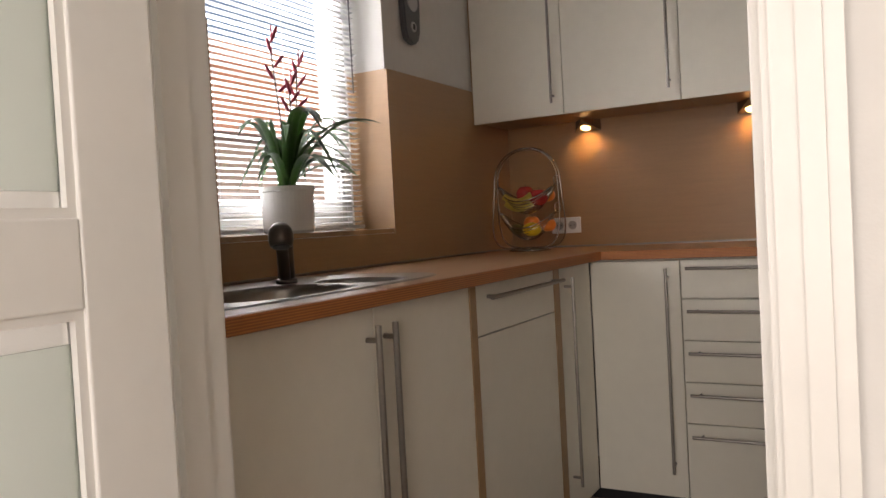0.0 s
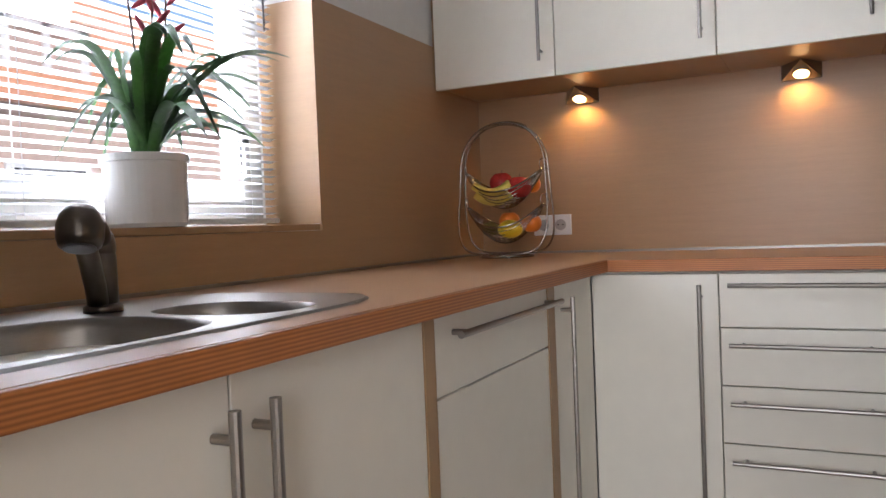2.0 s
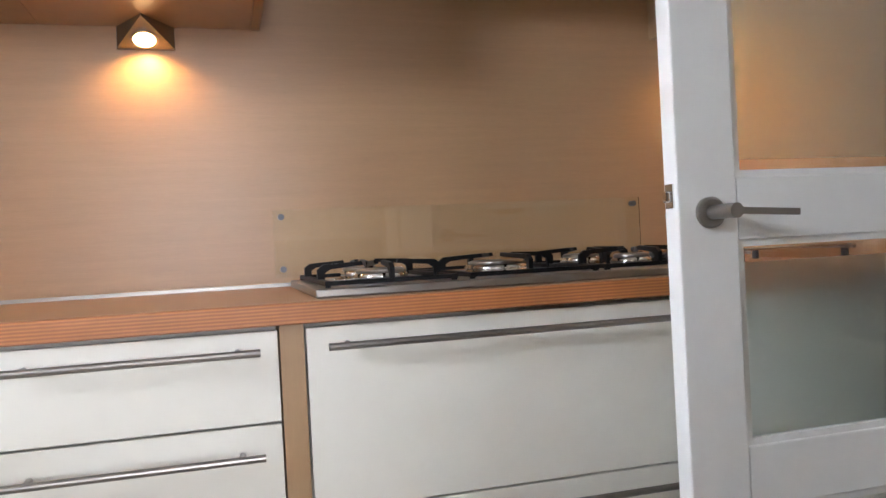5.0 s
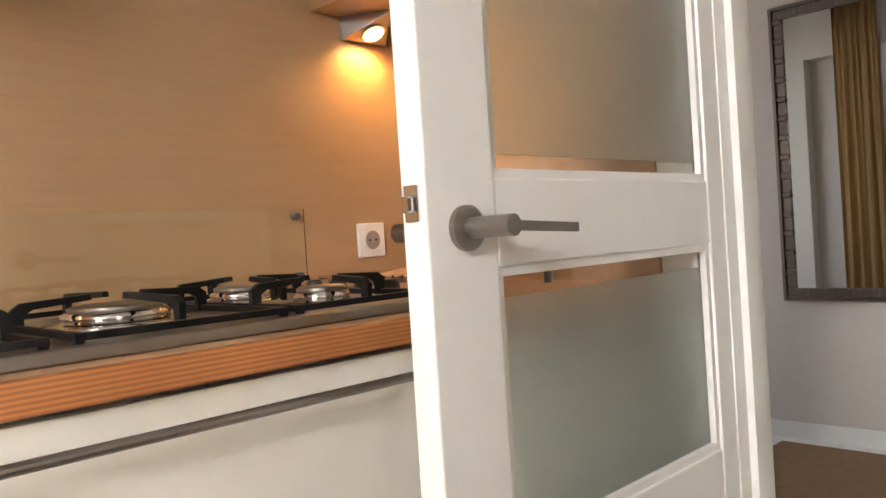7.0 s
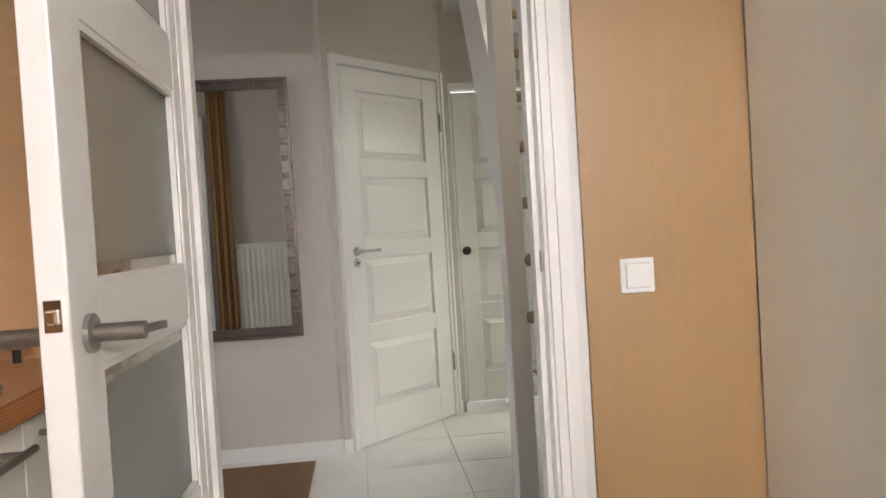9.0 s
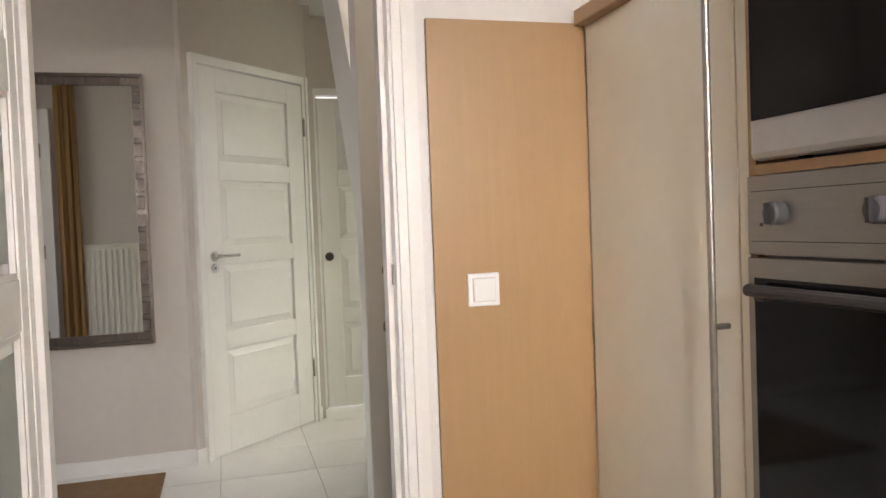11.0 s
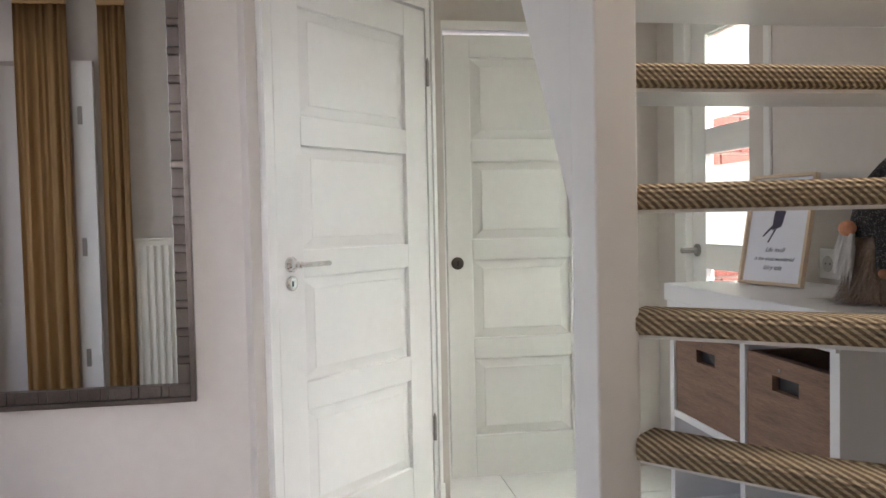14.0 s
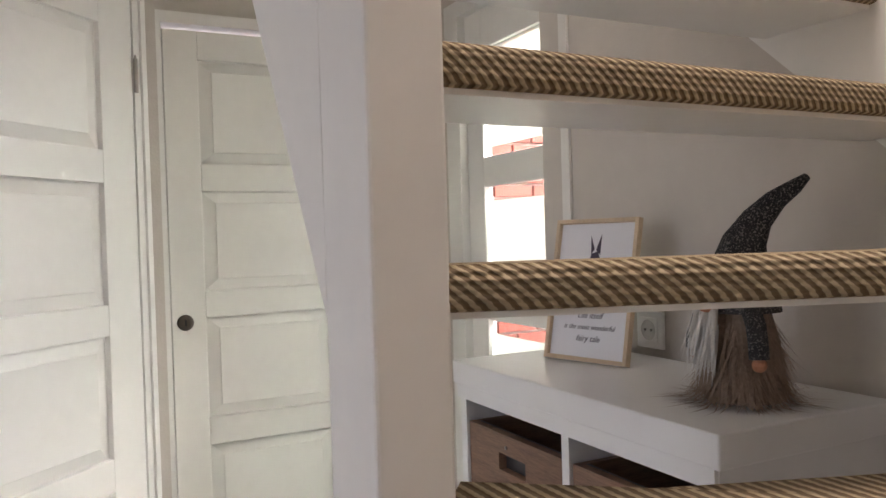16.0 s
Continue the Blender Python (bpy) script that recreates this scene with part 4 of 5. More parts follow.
for x in (0.464, 1.25, 2.76):
    l = thing("cabinet_light", x, -0.06, 1.5575, "triangular steel cabinet light, switched on", "lamp", "cabinet lights")
    vs = [(-0.065, -0.025, -0.054), (0.065, -0.025, -0.054), (0, -0.125, -0.004), (-0.065, -0.013, 0), (0.065, -0.013, 0), (0, -0.125, 0), (-0.065, -0.013, -0.054), (0.065, -0.013, -0.054)]
    bm = bmesh.new()
    bv = [bm.verts.new((x + a, b, 1.5575 + c_)) for a, b, c_ in vs]
    for f in ((0, 1, 2), (3, 4, 5), (0, 2, 5, 3), (1, 4, 5, 2), (0, 3, 6), (1, 7, 4), (0, 6, 7, 1), (3, 6, 7, 4)):
        bm.faces.new([bv[i] for i in f])
    part("housing", bm, "steel", l)
    nrm = Vector((0, -0.05, -0.1)).normalized()
    mid = Vector((x, -0.056, 1.5575 - 0.0385))
    m = Matrix.Translation(mid + nrm * 0.001) @ nrm.to_track_quat("Z", "Y").to_matrix().to_4x4()
    part("trim_ring", lathe([(0.027, 0), (0.031, 0.0005), (0.031, 0.003), (0.026, 0.0035)], 28, m), "chrome", l)
    part("lamp_glass", lathe([(0.0, 0.0028), (0.0255, 0.003), (0.0255, 0.0038), (0.0, 0.0042)], 28, m), "bulb", l, "glowing warm lamp glass")
    s = lamp("cabinet_bulb", "SPOT", look(mid + nrm * 0.012, mid + nrm * 0.012 + Vector((0, 0.12, -1))), 3.6, (1.0, 0.56, 0.18))
    s.data.spot_size, s.data.spot_blend, s.data.shadow_soft_size = radians(150), 0.7, 0.02


def wall_socket(name, m, gangs, label, holes=True):
    s = thing(name, *m.translation, label, "socket" if holes else "switch")
    s.matrix_basis = m
    w = 0.082 * gangs - 0.006 * (gangs - 1)
    part("cover_frame", box(-w / 2, w / 2, -0.009, 0, -0.041, 0.041, 0.003), "whiteplastic", s, m=m)
    for k in range(gangs):
        cx = (k - (gangs - 1) / 2) * 0.072
        if holes:
            p = part("insert", box(cx - 0.027, cx + 0.027, -0.0115, -0.0095, -0.027, 0.027, 0.001), "whiteplastic", s, m=m)
            bm = lathe([(0.0215, 0), (0.0225, 0.001), (0.019, 0.0012), (0.0188, 0.0003)], 28)
            bmesh.ops.transform(bm, matrix=pose(cx, -0.0117, 0, 90), verts=bm.verts)
            part("socket_ring", bm, "silver", p, m=m)
            for dx in (-0.0095, 0.0095):
                part("hole", rod(bmesh.new(), (cx + dx, -0.0118, 0), (cx + dx, -0.0132, 0), 0.003, n=10), "black", p, m=m)
        else:
            part("rocker_gap", box(cx - 0.0295, cx + 0.0295, -0.0098, -0.0092, -0.0295, 0.0295), "grout", s, "thin grey gap", m=m)
            part("rocker", box(cx - 0.028, cx + 0.028, -0.0145, -0.0099, -0.028, 0.028, 0.0015), "whiteplastic", s, m=m)
    return s


wall_socket("wall_socket", pose(0.322, -0.012, 1.028), 2, "white double wall socket on beech panel")
wall_socket("wall_socket", pose(2.745, -0.012, 1.026), 1, "white single wall socket on beech panel")
wall_socket("light_switch", pose(2.8838, -1.857, 1.003, 0, 0, -90), 1, "white square light switch on beech panel", False)
wall_socket("wall_socket", pose(4.56, -2.669, 1.04, 0, 0, 180), 1, "white wall socket above the white cabinet")
wall_hook = thing("wall_hook", 0.02, -2.26, 1.34, "small grey metal wall hook on beech panel", "hook")
part("back_plate", box(0.0122, 0.016, -2.275, -2.245, 1.3, 1.36, 0.001), "steel", wall_hook)
part("hook", tube(bmesh.new(), [(0.016, -2.26, 1.335), (0.03, -2.26, 1.325), (0.038, -2.26, 1.312), (0.034, -2.26, 1.303)], 0.004, 8), "steel", wall_hook)
clock = thing("wall_unit", 0.02, -0.95, 1.9, "dark grey rounded wall device above the panel", "wall device")
bm = plate([(-0.065, 0.19), (0.065, 0.19), (0.07, 0.1), (0.062, -0.02), (0.045, -0.065), (0.0, -0.082), (-0.045, -0.065), (-0.062, -0.02), (-0.07, 0.1)], 0.03, Matrix.Translation((0.002, -0.98, 1.92)) @ Matrix(((0, 0, 1, 0), (1, 0, 0, 0), (0, 1, 0, 0), (0, 0, 0, 1))))
bmesh.ops.bevel(bm, geom=bm.edges[:], offset=0.008, segments=2, affect="EDGES")
part("case", bm, "grey", clock)
part("dial_ring", lathe([(0.032, 0), (0.04, 0.001), (0.04, 0.004), (0.034, 0.005)], 28, Matrix.Translation((0.032, -0.98, 2.02)) @ pose(0, 0, 0, 0, 90, 0)), "silver", clock, "silver ring")
part("dial", lathe([(0.0, 0.001), (0.031, 0.001), (0.031, 0.003), (0.0, 0.003)], 28, Matrix.Translation((0.032, -0.98, 2.02)) @ pose(0, 0, 0, 0, 90, 0)), "ceramic", clock)
part("lower_ring", lathe([(0.014, 0), (0.022, 0.001), (0.022, 0.004), (0.016, 0.005)], 24, Matrix.Translation((0.032, -0.98, 1.915)) @ pose(0, 0, 0, 0, 90, 0)), "silver", clock, "silver ring")
part("lower_knob", box(0.032, 0.04, -0.987, -0.973, 1.903, 1.927, 0.002), "black", clock)

# tall cabinets with ovens
TYF = -2.155
c = thing("tall_cabinet", 2.6, -2.5, FK, "tall cream cabinet with full-length steel bar handle", "cabinet")
part("carcass", box(2.29, 2.882, -2.8, TYF - 0.02, -0.11, 1.66), "cream", c)
dd = part("door", box(2.287, 2.879, TYF - 0.0195, TYF, -0.11, 1.66, 0.0015), FR, c)
bar_handle(dd, (2.322, TYF, -0.08), (2.322, TYF, 1.64), (0, 1, 0), 0.007, 0.683)
part("filler_strip", box(2.255, 2.284, TYF - 0.0195, TYF - 0.001, -0.11, 1.66, 0.0015), FR, c)
tagged(part("cornice", box(1.62, 2.882, -2.8, TYF + 0.03, 1.6605, 1.7, 0.004), "beech_h"), "beech cornice board on the tall cabinets", "cornice")
c = thing("oven_housing", 1.95, -2.5, FK, "beech lined housing cabinet round the ovens", "cabinet")
part("side_board", box(2.235, 2.254, -2.8, TYF, -0.11, 1.66), "beech_v", c)
part("side_board", box(1.63, 1.649, -2.8, TYF, -0.11, 1.66), "beech_v", c)
part("shelf", box(1.6495, 2.2345, -2.8, TYF + 0.002, 1.235, 1.253), "beech_h", c)
part("back_board", box(1.6495, 2.2345, -2.82, -2.805, -0.11, 1.66), "beech_v", c)
part("lower_front", box(1.65, 2.234, TYF - 0.02, TYF, -0.11, 0.44, 0.0015), FR, c)
part("top_board", box(1.6495, 2.2345, -2.8, TYF, 1.64, 1.66), "beech_h", c)
ov = thing("built_in_oven", 1.95, -2.4, 0.45, "steel built-in oven with dark glass door", "oven")
part("oven_body", box(1.66, 2.225, -2.75, TYF - 0.006, 0.45, 1.233), "grey", ov)
part("control_panel", box(1.652, 2.245, TYF - 0.005, TYF + 0.012, 1.095, 1.233, 0.002), "steel", ov, "brushed steel control panel")
for xk in (2.162, 1.95, 1.75):
    k_ = part("knob", lathe([(0.021, 0), (0.02, 0.018), (0.016, 0.022)], 24, Matrix.Translation((xk, TYF + 0.012, 1.167)) @ pose(0, 0, 0, -90)), "grey", ov, "dark round knob")
    part("grip", box(xk - 0.004, xk + 0.004, TYF + 0.03, TYF + 0.042, 1.149, 1.185, 0.001), "black", k_)
part("pilot_light", box(2.205, 2.211, TYF + 0.012, TYF + 0.0135, 1.145, 1.151), "black", ov)
part("panel_line", boxes((1.67, 2.235, TYF + 0.0121, TYF + 0.0127, 1.205, 1.2065), (1.67, 2.235, TYF + 0.0121, TYF + 0.0127, 1.118, 1.1195)), "black", ov)
dd = part("oven_door", box(1.652, 2.245, TYF - 0.005, TYF + 0.014, 0.46, 1.09, 0.002), "steel", ov, "steel framed oven door")
part("door_glass", box(1.665, 2.225, TYF + 0.0142, TYF + 0.0165, 0.47, 1.055), "blackglass", dd, "dark glass")
bm = rod(bmesh.new(), (1.68, TYF + 0.04, 1.035), (2.212, TYF + 0.04, 1.035), 0.011)
for xk in (1.7, 2.185):
    add_box(bm, xk - 0.012, xk + 0.012, TYF + 0.0166, TYF + 0.04, 1.018, 1.04)
part("door_handle", bm, "black", dd, "black oven handle")
mw = thing("microwave_oven", 1.95, -2.4, 1.253, "silver microwave oven with black glass door", "microwave")
part("case", box(1.68, 2.222, -2.7, TYF + 0.005, 1.263, 1.6, 0.02), "silver", mw)
part("front_bezel", box(1.676, 2.214, TYF + 0.0055, TYF + 0.032, 1.257, 1.61, 0.013), "silver", mw)
part("door_glass", box(1.69, 2.2, TYF + 0.0325, TYF + 0.036, 1.325, 1.6, 0.001), "blackglass", mw, "black glass door")
for xk in (1.72, 2.17):
    part("foot", rod(bmesh.new(), (xk, TYF - 0.05, 1.2532), (xk, TYF - 0.05, 1.2632), 0.012), "black", mw)

# fruit basket
BX, BY = 0.243, -0.33
fb = thing("fruit_basket", BX, BY, 0.921, "two-tier chromed wire hanging fruit basket", "fruit basket")
def hoop_point(t):
    """The rounded arch of the basket's stand, from the foot round over the top."""
    sx, sz = math.cos(t), math.sin(t)
    if sz >= 0:
        return 0.166 * math.copysign(abs(sx) ** 0.9, sx), 1.25 + 0.163 * sz
    p = 4.6
    return (0.166 + 0.024 * abs(sz) ** 0.5) * math.copysign(abs(sx) ** (2 / p), sx), 1.25 - 0.322 * abs(sz) ** (2 / p)


for dy in (-0.018, 0.018):
    pts = []
    for k in range(64):
        px, pz = hoop_point(2 * math.pi * k / 64)
        low = max(0.0, 1.0 - (pz - 0.928) / 0.25)
        pts.append((BX + px, BY + dy * (1 + 2.2 * low), pz))
    part("hoop", tube(bmesh.new(), pts, 0.0036, 8, True), "wire", fb, smooth=True)
for k in range(15):
    t = radians(62 + 56 * k / 14)
    px, pz = BX + hoop_point(t)[0], hoop_point(t)[1]
    part("grip_coil", tube(bmesh.new(), [(px + 0.006 * math.cos(a), BY + 0.024 * math.sin(a), pz + 0.006 * math.cos(a)) for a in (2 * math.pi * j / 16 for j in range(16))], 0.0022, 6, True), "wire", fb)
part("base_loop", tube(bmesh.new(), [(BX + 0.1 * math.cos(a), BY + 0.085 * math.sin(a), 0.9185) for a in (2 * math.pi * j / 32 for j in range(32))], 0.004, 8, True), "wire", fb, smooth=True)
for zb in (0.967, 1.096):
    bk = None
    for j in range(15):
        u = (j - 7) / 7
        pts = []
        for q in range(21):
            v = q / 20
            side = math.sin(math.pi * v)
            pts.append((BX - 0.15 + 0.3 * v, BY + 0.1 * u * side ** 0.7, zb + 0.14 * (2 * v - 1) ** 2 + 0.06 * u * u * side))
        w = part("bowl_rim" if j == 0 else "wire", tube(bmesh.new(), pts, 0.0036 if abs(u) == 1 else 0.0021, 6), "wire", bk or fb, smooth=True)
        bk = bk or w
    for sx in (-1, 1):
        part("hanger_ring", tube(bmesh.new(), [(BX + sx * (0.155 + 0.008 * math.cos(a)), BY + 0.02 * math.cos(a), zb + 0.155 + 0.022 * math.sin(a)) for a in (2 * math.pi * q / 20 for q in range(20))], 0.0028, 6, True), "wire", bk)


def apple(x, y, z, r, m="apple", lab="red ripe apple lying in the fruit basket"):
    bm = ball(0, 0, 0, r, r, r * 0.92, 20)
    for v in bm.verts:
        d = math.hypot(v.co.x, v.co.y) / r
        v.co.z -= 0.35 * r * max(0, 0.5 - d) * (1 if v.co.z > 0 else -0.7)
    a = thing("apple" if m == "apple" else "orange", x, y, z, lab, "fruit")
    part("flesh", bm, m, a, m=Matrix.Translation((x, y, z)), smooth=True)
    part("stalk", rod(bmesh.new(), (x, y, z + r * 0.6), (x + 0.004, y, z + r * 1.05), 0.0014, n=6), "stem", a)


apple(BX - 0.023, BY + 0.03, 1.195, 0.045)
apple(BX + 0.066, BY - 0.02, 1.172, 0.046)
apple(BX + 0.09, BY + 0.045, 1.182, 0.036, "orange", "ripe orange lying in the fruit basket")
apple(BX + 0.0, BY + 0.04, 1.05, 0.04, "orange", "ripe orange lying in the fruit basket")
apple(BX + 0.1, BY + 0.005, 1.038, 0.038, "orange", "ripe orange lying in the fruit basket")
tagged(part("lemon", ball(BX + 0.035, BY - 0.045, 1.02, 0.048, 0.034, 0.034, 18), "lemon", smooth=True), "yellow lemon lying in the lower basket", "fruit")
tagged(part("kiwi", ball(BX - 0.055, BY - 0.015, 1.022, 0.036, 0.028, 0.027, 16), "kiwi", smooth=True), "brown kiwi lying in the lower basket", "fruit")
for k in range(2):
    pts = [(BX - 0.1 + 0.145 * j / 9, BY - 0.055 + 0.018 * k, 1.135 - 0.012 * k + 0.03 * (2 * j / 9 - 1) ** 2 + (0.022 if k == 0 else 0)) for j in range(10)]
    bm = tube(bmesh.new(), pts, 0.016, 10)
    for v in bm.verts:
        f = abs((v.co.x - (BX - 0.0275)) / 0.075)
        if f > 0.7:
            c0 = Vector((v.co.x, BY - 0.055 + 0.018 * k, 1.15 - 0.012 * k))
            v.co.y = c0.y + (v.co.y - c0.y) * (1.6 - 0.85 * f)
    tagged(part("banana", bm, "banana", smooth=True), "yellow speckled banana lying in the upper basket", "fruit", "bananas")

# plant on the sill
PX, PY = -0.062, -1.745
pl = thing("potted_plant", PX, PY, WZ0, "flowering bromeliad with strap leaves in white pot", "plant")
part("pot", lathe([(0.02, WZ0 + 0.0005), (0.082, WZ0 + 0.001), (0.088, WZ0 + 0.01), (0.092, WZ0 + 0.145), (0.097, WZ0 + 0.147), (0.097, WZ0 + 0.163), (0.09, WZ0 + 0.163), (0.088, WZ0 + 0.135), (0.01, WZ0 + 0.135)], 40, Matrix.Translation((PX, PY, 0))), "ceramic", pl, "plain white ceramic pot", smooth=False)
rng = random.Random(4)
for k in range(40):
    a = 2 * math.pi * k / 40 * 2.4 + rng.uniform(-0.3, 0.3)
    ln, rise, wd = rng.uniform(0.2, 0.36), rng.uniform(0.09, 0.27), rng.uniform(0.011, 0.018)
    bend = rng.uniform(0.75, 1.02) if rise < 0.21 else rng.uniform(0.58, 0.78)
    ca, sa = math.cos(a), math.sin(a)
    if ca < 0.1:
        ln *= 0.3 if ca < -0.3 else 0.6
    bm = bmesh.new()
    prev = None
    for j in range(14):
        t = j / 13
        r = 0.012 + ln * t ** 1.12
        zz = WZ0 + 0.14 + rise * math.sin(math.pi * bend * t ** 0.85)
        w = wd * (0.7 + 0.6 * t) * (1 - t ** 3.5) + 0.0006
        c0 = Vector((PX + r * ca, PY + r * sa + 0.012 * math.sin(3 * t + k), zz))
        s = Vector((-sa, ca, 0)) * w
        row = [bm.verts.new(c0 - s + Vector((0, 0, w * 0.5))), bm.verts.new(c0), bm.verts.new(c0 + s + Vector((0, 0, w * 0.5)))]
        if prev:
            for q in range(2):
                bm.faces.new((prev[q], prev[q + 1], row[q + 1], row[q]))
        prev = row
    bmesh.ops.solidify(bm, geom=bm.faces[:], thickness=0.0012)
    part("leaf", bm, "leaf", pl, smooth=True)
for dx, dy, h in ((0.0, -0.02, 0.56), (0.01, 0.02, 0.42), (-0.01, 0.055, 0.5)):
    b0 = Vector((PX, PY + dy * 0.3, WZ0 + 0.14))
    tip = Vector((PX + dx, PY + dy * 2.0, WZ0 + 0.1 + h))
    st = part("flower_stem", tube(bmesh.new(), [b0.lerp(tip, j / 8) + Vector((0, 0.01 * math.sin(j * 0.5), 0)) for j in range(9)], 0.0028, 6), "stem", pl, "dark thin flower stem")
    for j in range(5):
        t = 0.66 + 0.085 * j
        p = b0.lerp(tip, t)
        s = (-1) ** j
        q = p + Vector((0.01, s * 0.05 * (1.15 - t) * 3, 0.055))
        bm = ball(0, 0, 0, 0.007, 0.007, 0.034, 10)
        mm = Matrix.Translation((p + q) / 2) @ (q - p).to_track_quat("Z", "Y").to_matrix().to_4x4()
        part("bract", bm, "bract", st, "dusky red bract", m=mm, smooth=True)
    part("flower_tip", tube(bmesh.new(), [tip, tip + Vector((0, 0.004, 0.03)), tip + Vector((0, 0.006, 0.06))], 0.003, 6), "bract", st)

# ---- hall ----
mr = thing("wall_mirror_framed", 5.14, -0.45, 0.64, "large wall mirror in ribbed grey bronze frame", "mirror")
my0, my1, mz0, mz1, mf = -0.893, -0.06, 0.635, 1.955, 0.055
part("back_board", box(5.132, 5.149, my0 + 0.004, my1 - 0.004, mz0 + 0.004, mz1 - 0.004), "bronze", mr)
part("mirror_glass", box(5.128, 5.1315, my0 + mf, my1 - mf, mz0 + mf, mz1 - mf), "mirror", mr, "clear mirror glass")
for y0, y1, z0, z1 in ((my0, my0 + 0.016, mz0, mz1), (my1 - 0.016, my1, mz0, mz1), (my0 + 0.0165, my1 - 0.0165, mz0, mz0 + 0.016), (my0 + 0.0165, my1 - 0.0165, mz1 - 0.016, mz1)):
    part("outer_frame", box(5.105, 5.1315, y0, y1, z0, z1, 0.002), "bronze", mr)
nb = 14
for s in range(nb):
    h = (mz1 - mz0 - 2 * mf) / nb
    for yc0, yc1 in ((my0 + 0.0165, my0 + mf - 0.0005), (my1 - mf + 0.0005, my1 - 0.0165)):
        for f0, f1, mt in ((0.0, 0.72, "bronzelight"), (0.74, 0.98, "bronze")):
            z0, z1 = mz0 + mf + h * (s + f0), mz0 + mf + h * (s + f1)
            part("frame_segment", box(5.112 if mt == "bronze" else 5.116, 5.1315, yc0, yc1, z0, z1, 0.002), mt, mr)
for s in range(9):
    w = (my1 - my0 - 0.034) / 9
    for zc0, zc1 in ((mz0 + 0.0165, mz0 + mf - 0.0005), (mz1 - mf + 0.0005, mz1 - 0.0165)):
        for f0, f1, mt in ((0.0, 0.72, "bronze"), (0.74, 0.98, "bronze")):
            part("frame_segment", box(5.114, 5.1315, my0 + 0.017 + w * (s + f0), my0 + 0.017 + w * (s + f1), zc0, zc1, 0.002), mt, mr)
tagged(part("doormat", box(4.05, 5.02, -0.918, -0.05, 0.0015, 0.014, 0.003), "mat"), "brown coir doormat on white tiles", "doormat")

rd = thing("radiator", 3.06, -0.45, 0.2, "white ribbed panel radiator on the hall wall", "radiator")
part("panel", box(3.045, 3.07, -0.7, -0.255, 0.2, 1.1, 0.004), "cream", rd)
for k in range(11):
    y = -0.68 + 0.04 * k
    part("rib", box(3.0705, 3.08, y, y + 0.022, 0.23, 1.07, 0.004), "cream", rd)
part("top_grille", box(3.03, 3.085, -0.7, -0.255, 1.1005, 1.11, 0.002), "cream", rd)
part("bracket", boxes((3.021, 3.045, -0.65, -0.62, 0.4, 0.45), (3.021, 3.045, -0.34, -0.31, 0.4, 0.45)), "steel", rd)


def curtain(y0, y1, x, folds, z0=0.03, z1=2.4):
    bm = bmesh.new()
    n = folds * 8
    rows = []
    for zi in range(9):
        z = z0 + (z1 - z0) * zi / 8
        rows.append([bm.verts.new((x + 0.022 * math.sin(2 * math.pi * folds * k / n + 0.25 * zi * math.sin(k)) * (1 - 0.25 * zi / 8), y0 + (y1 - y0) * k / n, z)) for k in range(n + 1)])
    for a, b in zip(rows, rows[1:]):
        for k in range(n):
            bm.faces.new((a[k], a[k + 1], b[k + 1], b[k]))
    bmesh.ops.solidify(bm, geom=bm.faces[:], thickness=0.003)
    c = thing("curtain", x, (y0 + y1) / 2, z0, "ochre cloth curtain hanging in soft folds", "curtain", "hall curtains")
    part("cloth", bm, "curtain", c, smooth=True)
    part("heading", box(x - 0.012, x + 0.012, y0, y1, z1, z1 + 0.04, 0.003), "curtain", c)


curtain(0.055, 0.325, 3.09, 4)
curtain(-0.25, -0.1, 3.09, 3)
tagged(part("curtain_rod", rod(bmesh.new(), (3.09, -0.3, 2.452), (3.09, 0.95, 2.452), 0.012), "steel"), "steel curtain rod over the passage", "curtain rod")
jm = setting("jamb_entrance", boxes((3.021, 3.06, -0.06, 0.05, 0, 2.1)), "white", "white painted jamb behind the curtains", "door frame")
for z in (0.4, 1.02, 1.75):
    part("hinge_plate", box(3.0602, 3.063, 0.0, 0.025, z, z + 0.1), "steel", jm, "steel hinge plate")

# stairs: winders round a newel, then a straight flight
NX, NY = 3.9, -1.775
st = thing("staircase", NX, NY, 0, "white open staircase with sisal carpet on the treads", "staircase")
part("newel_post", box(3.83, 3.95, -1.798, -1.725, 0, 2.05, 0.004), "white", st)
part("newel_cap", box(3.815, 3.965, -1.813, -1.71, 2.0505, 2.075, 0.006), "white", st)
RISE, WEND = 0.2055, -2.664


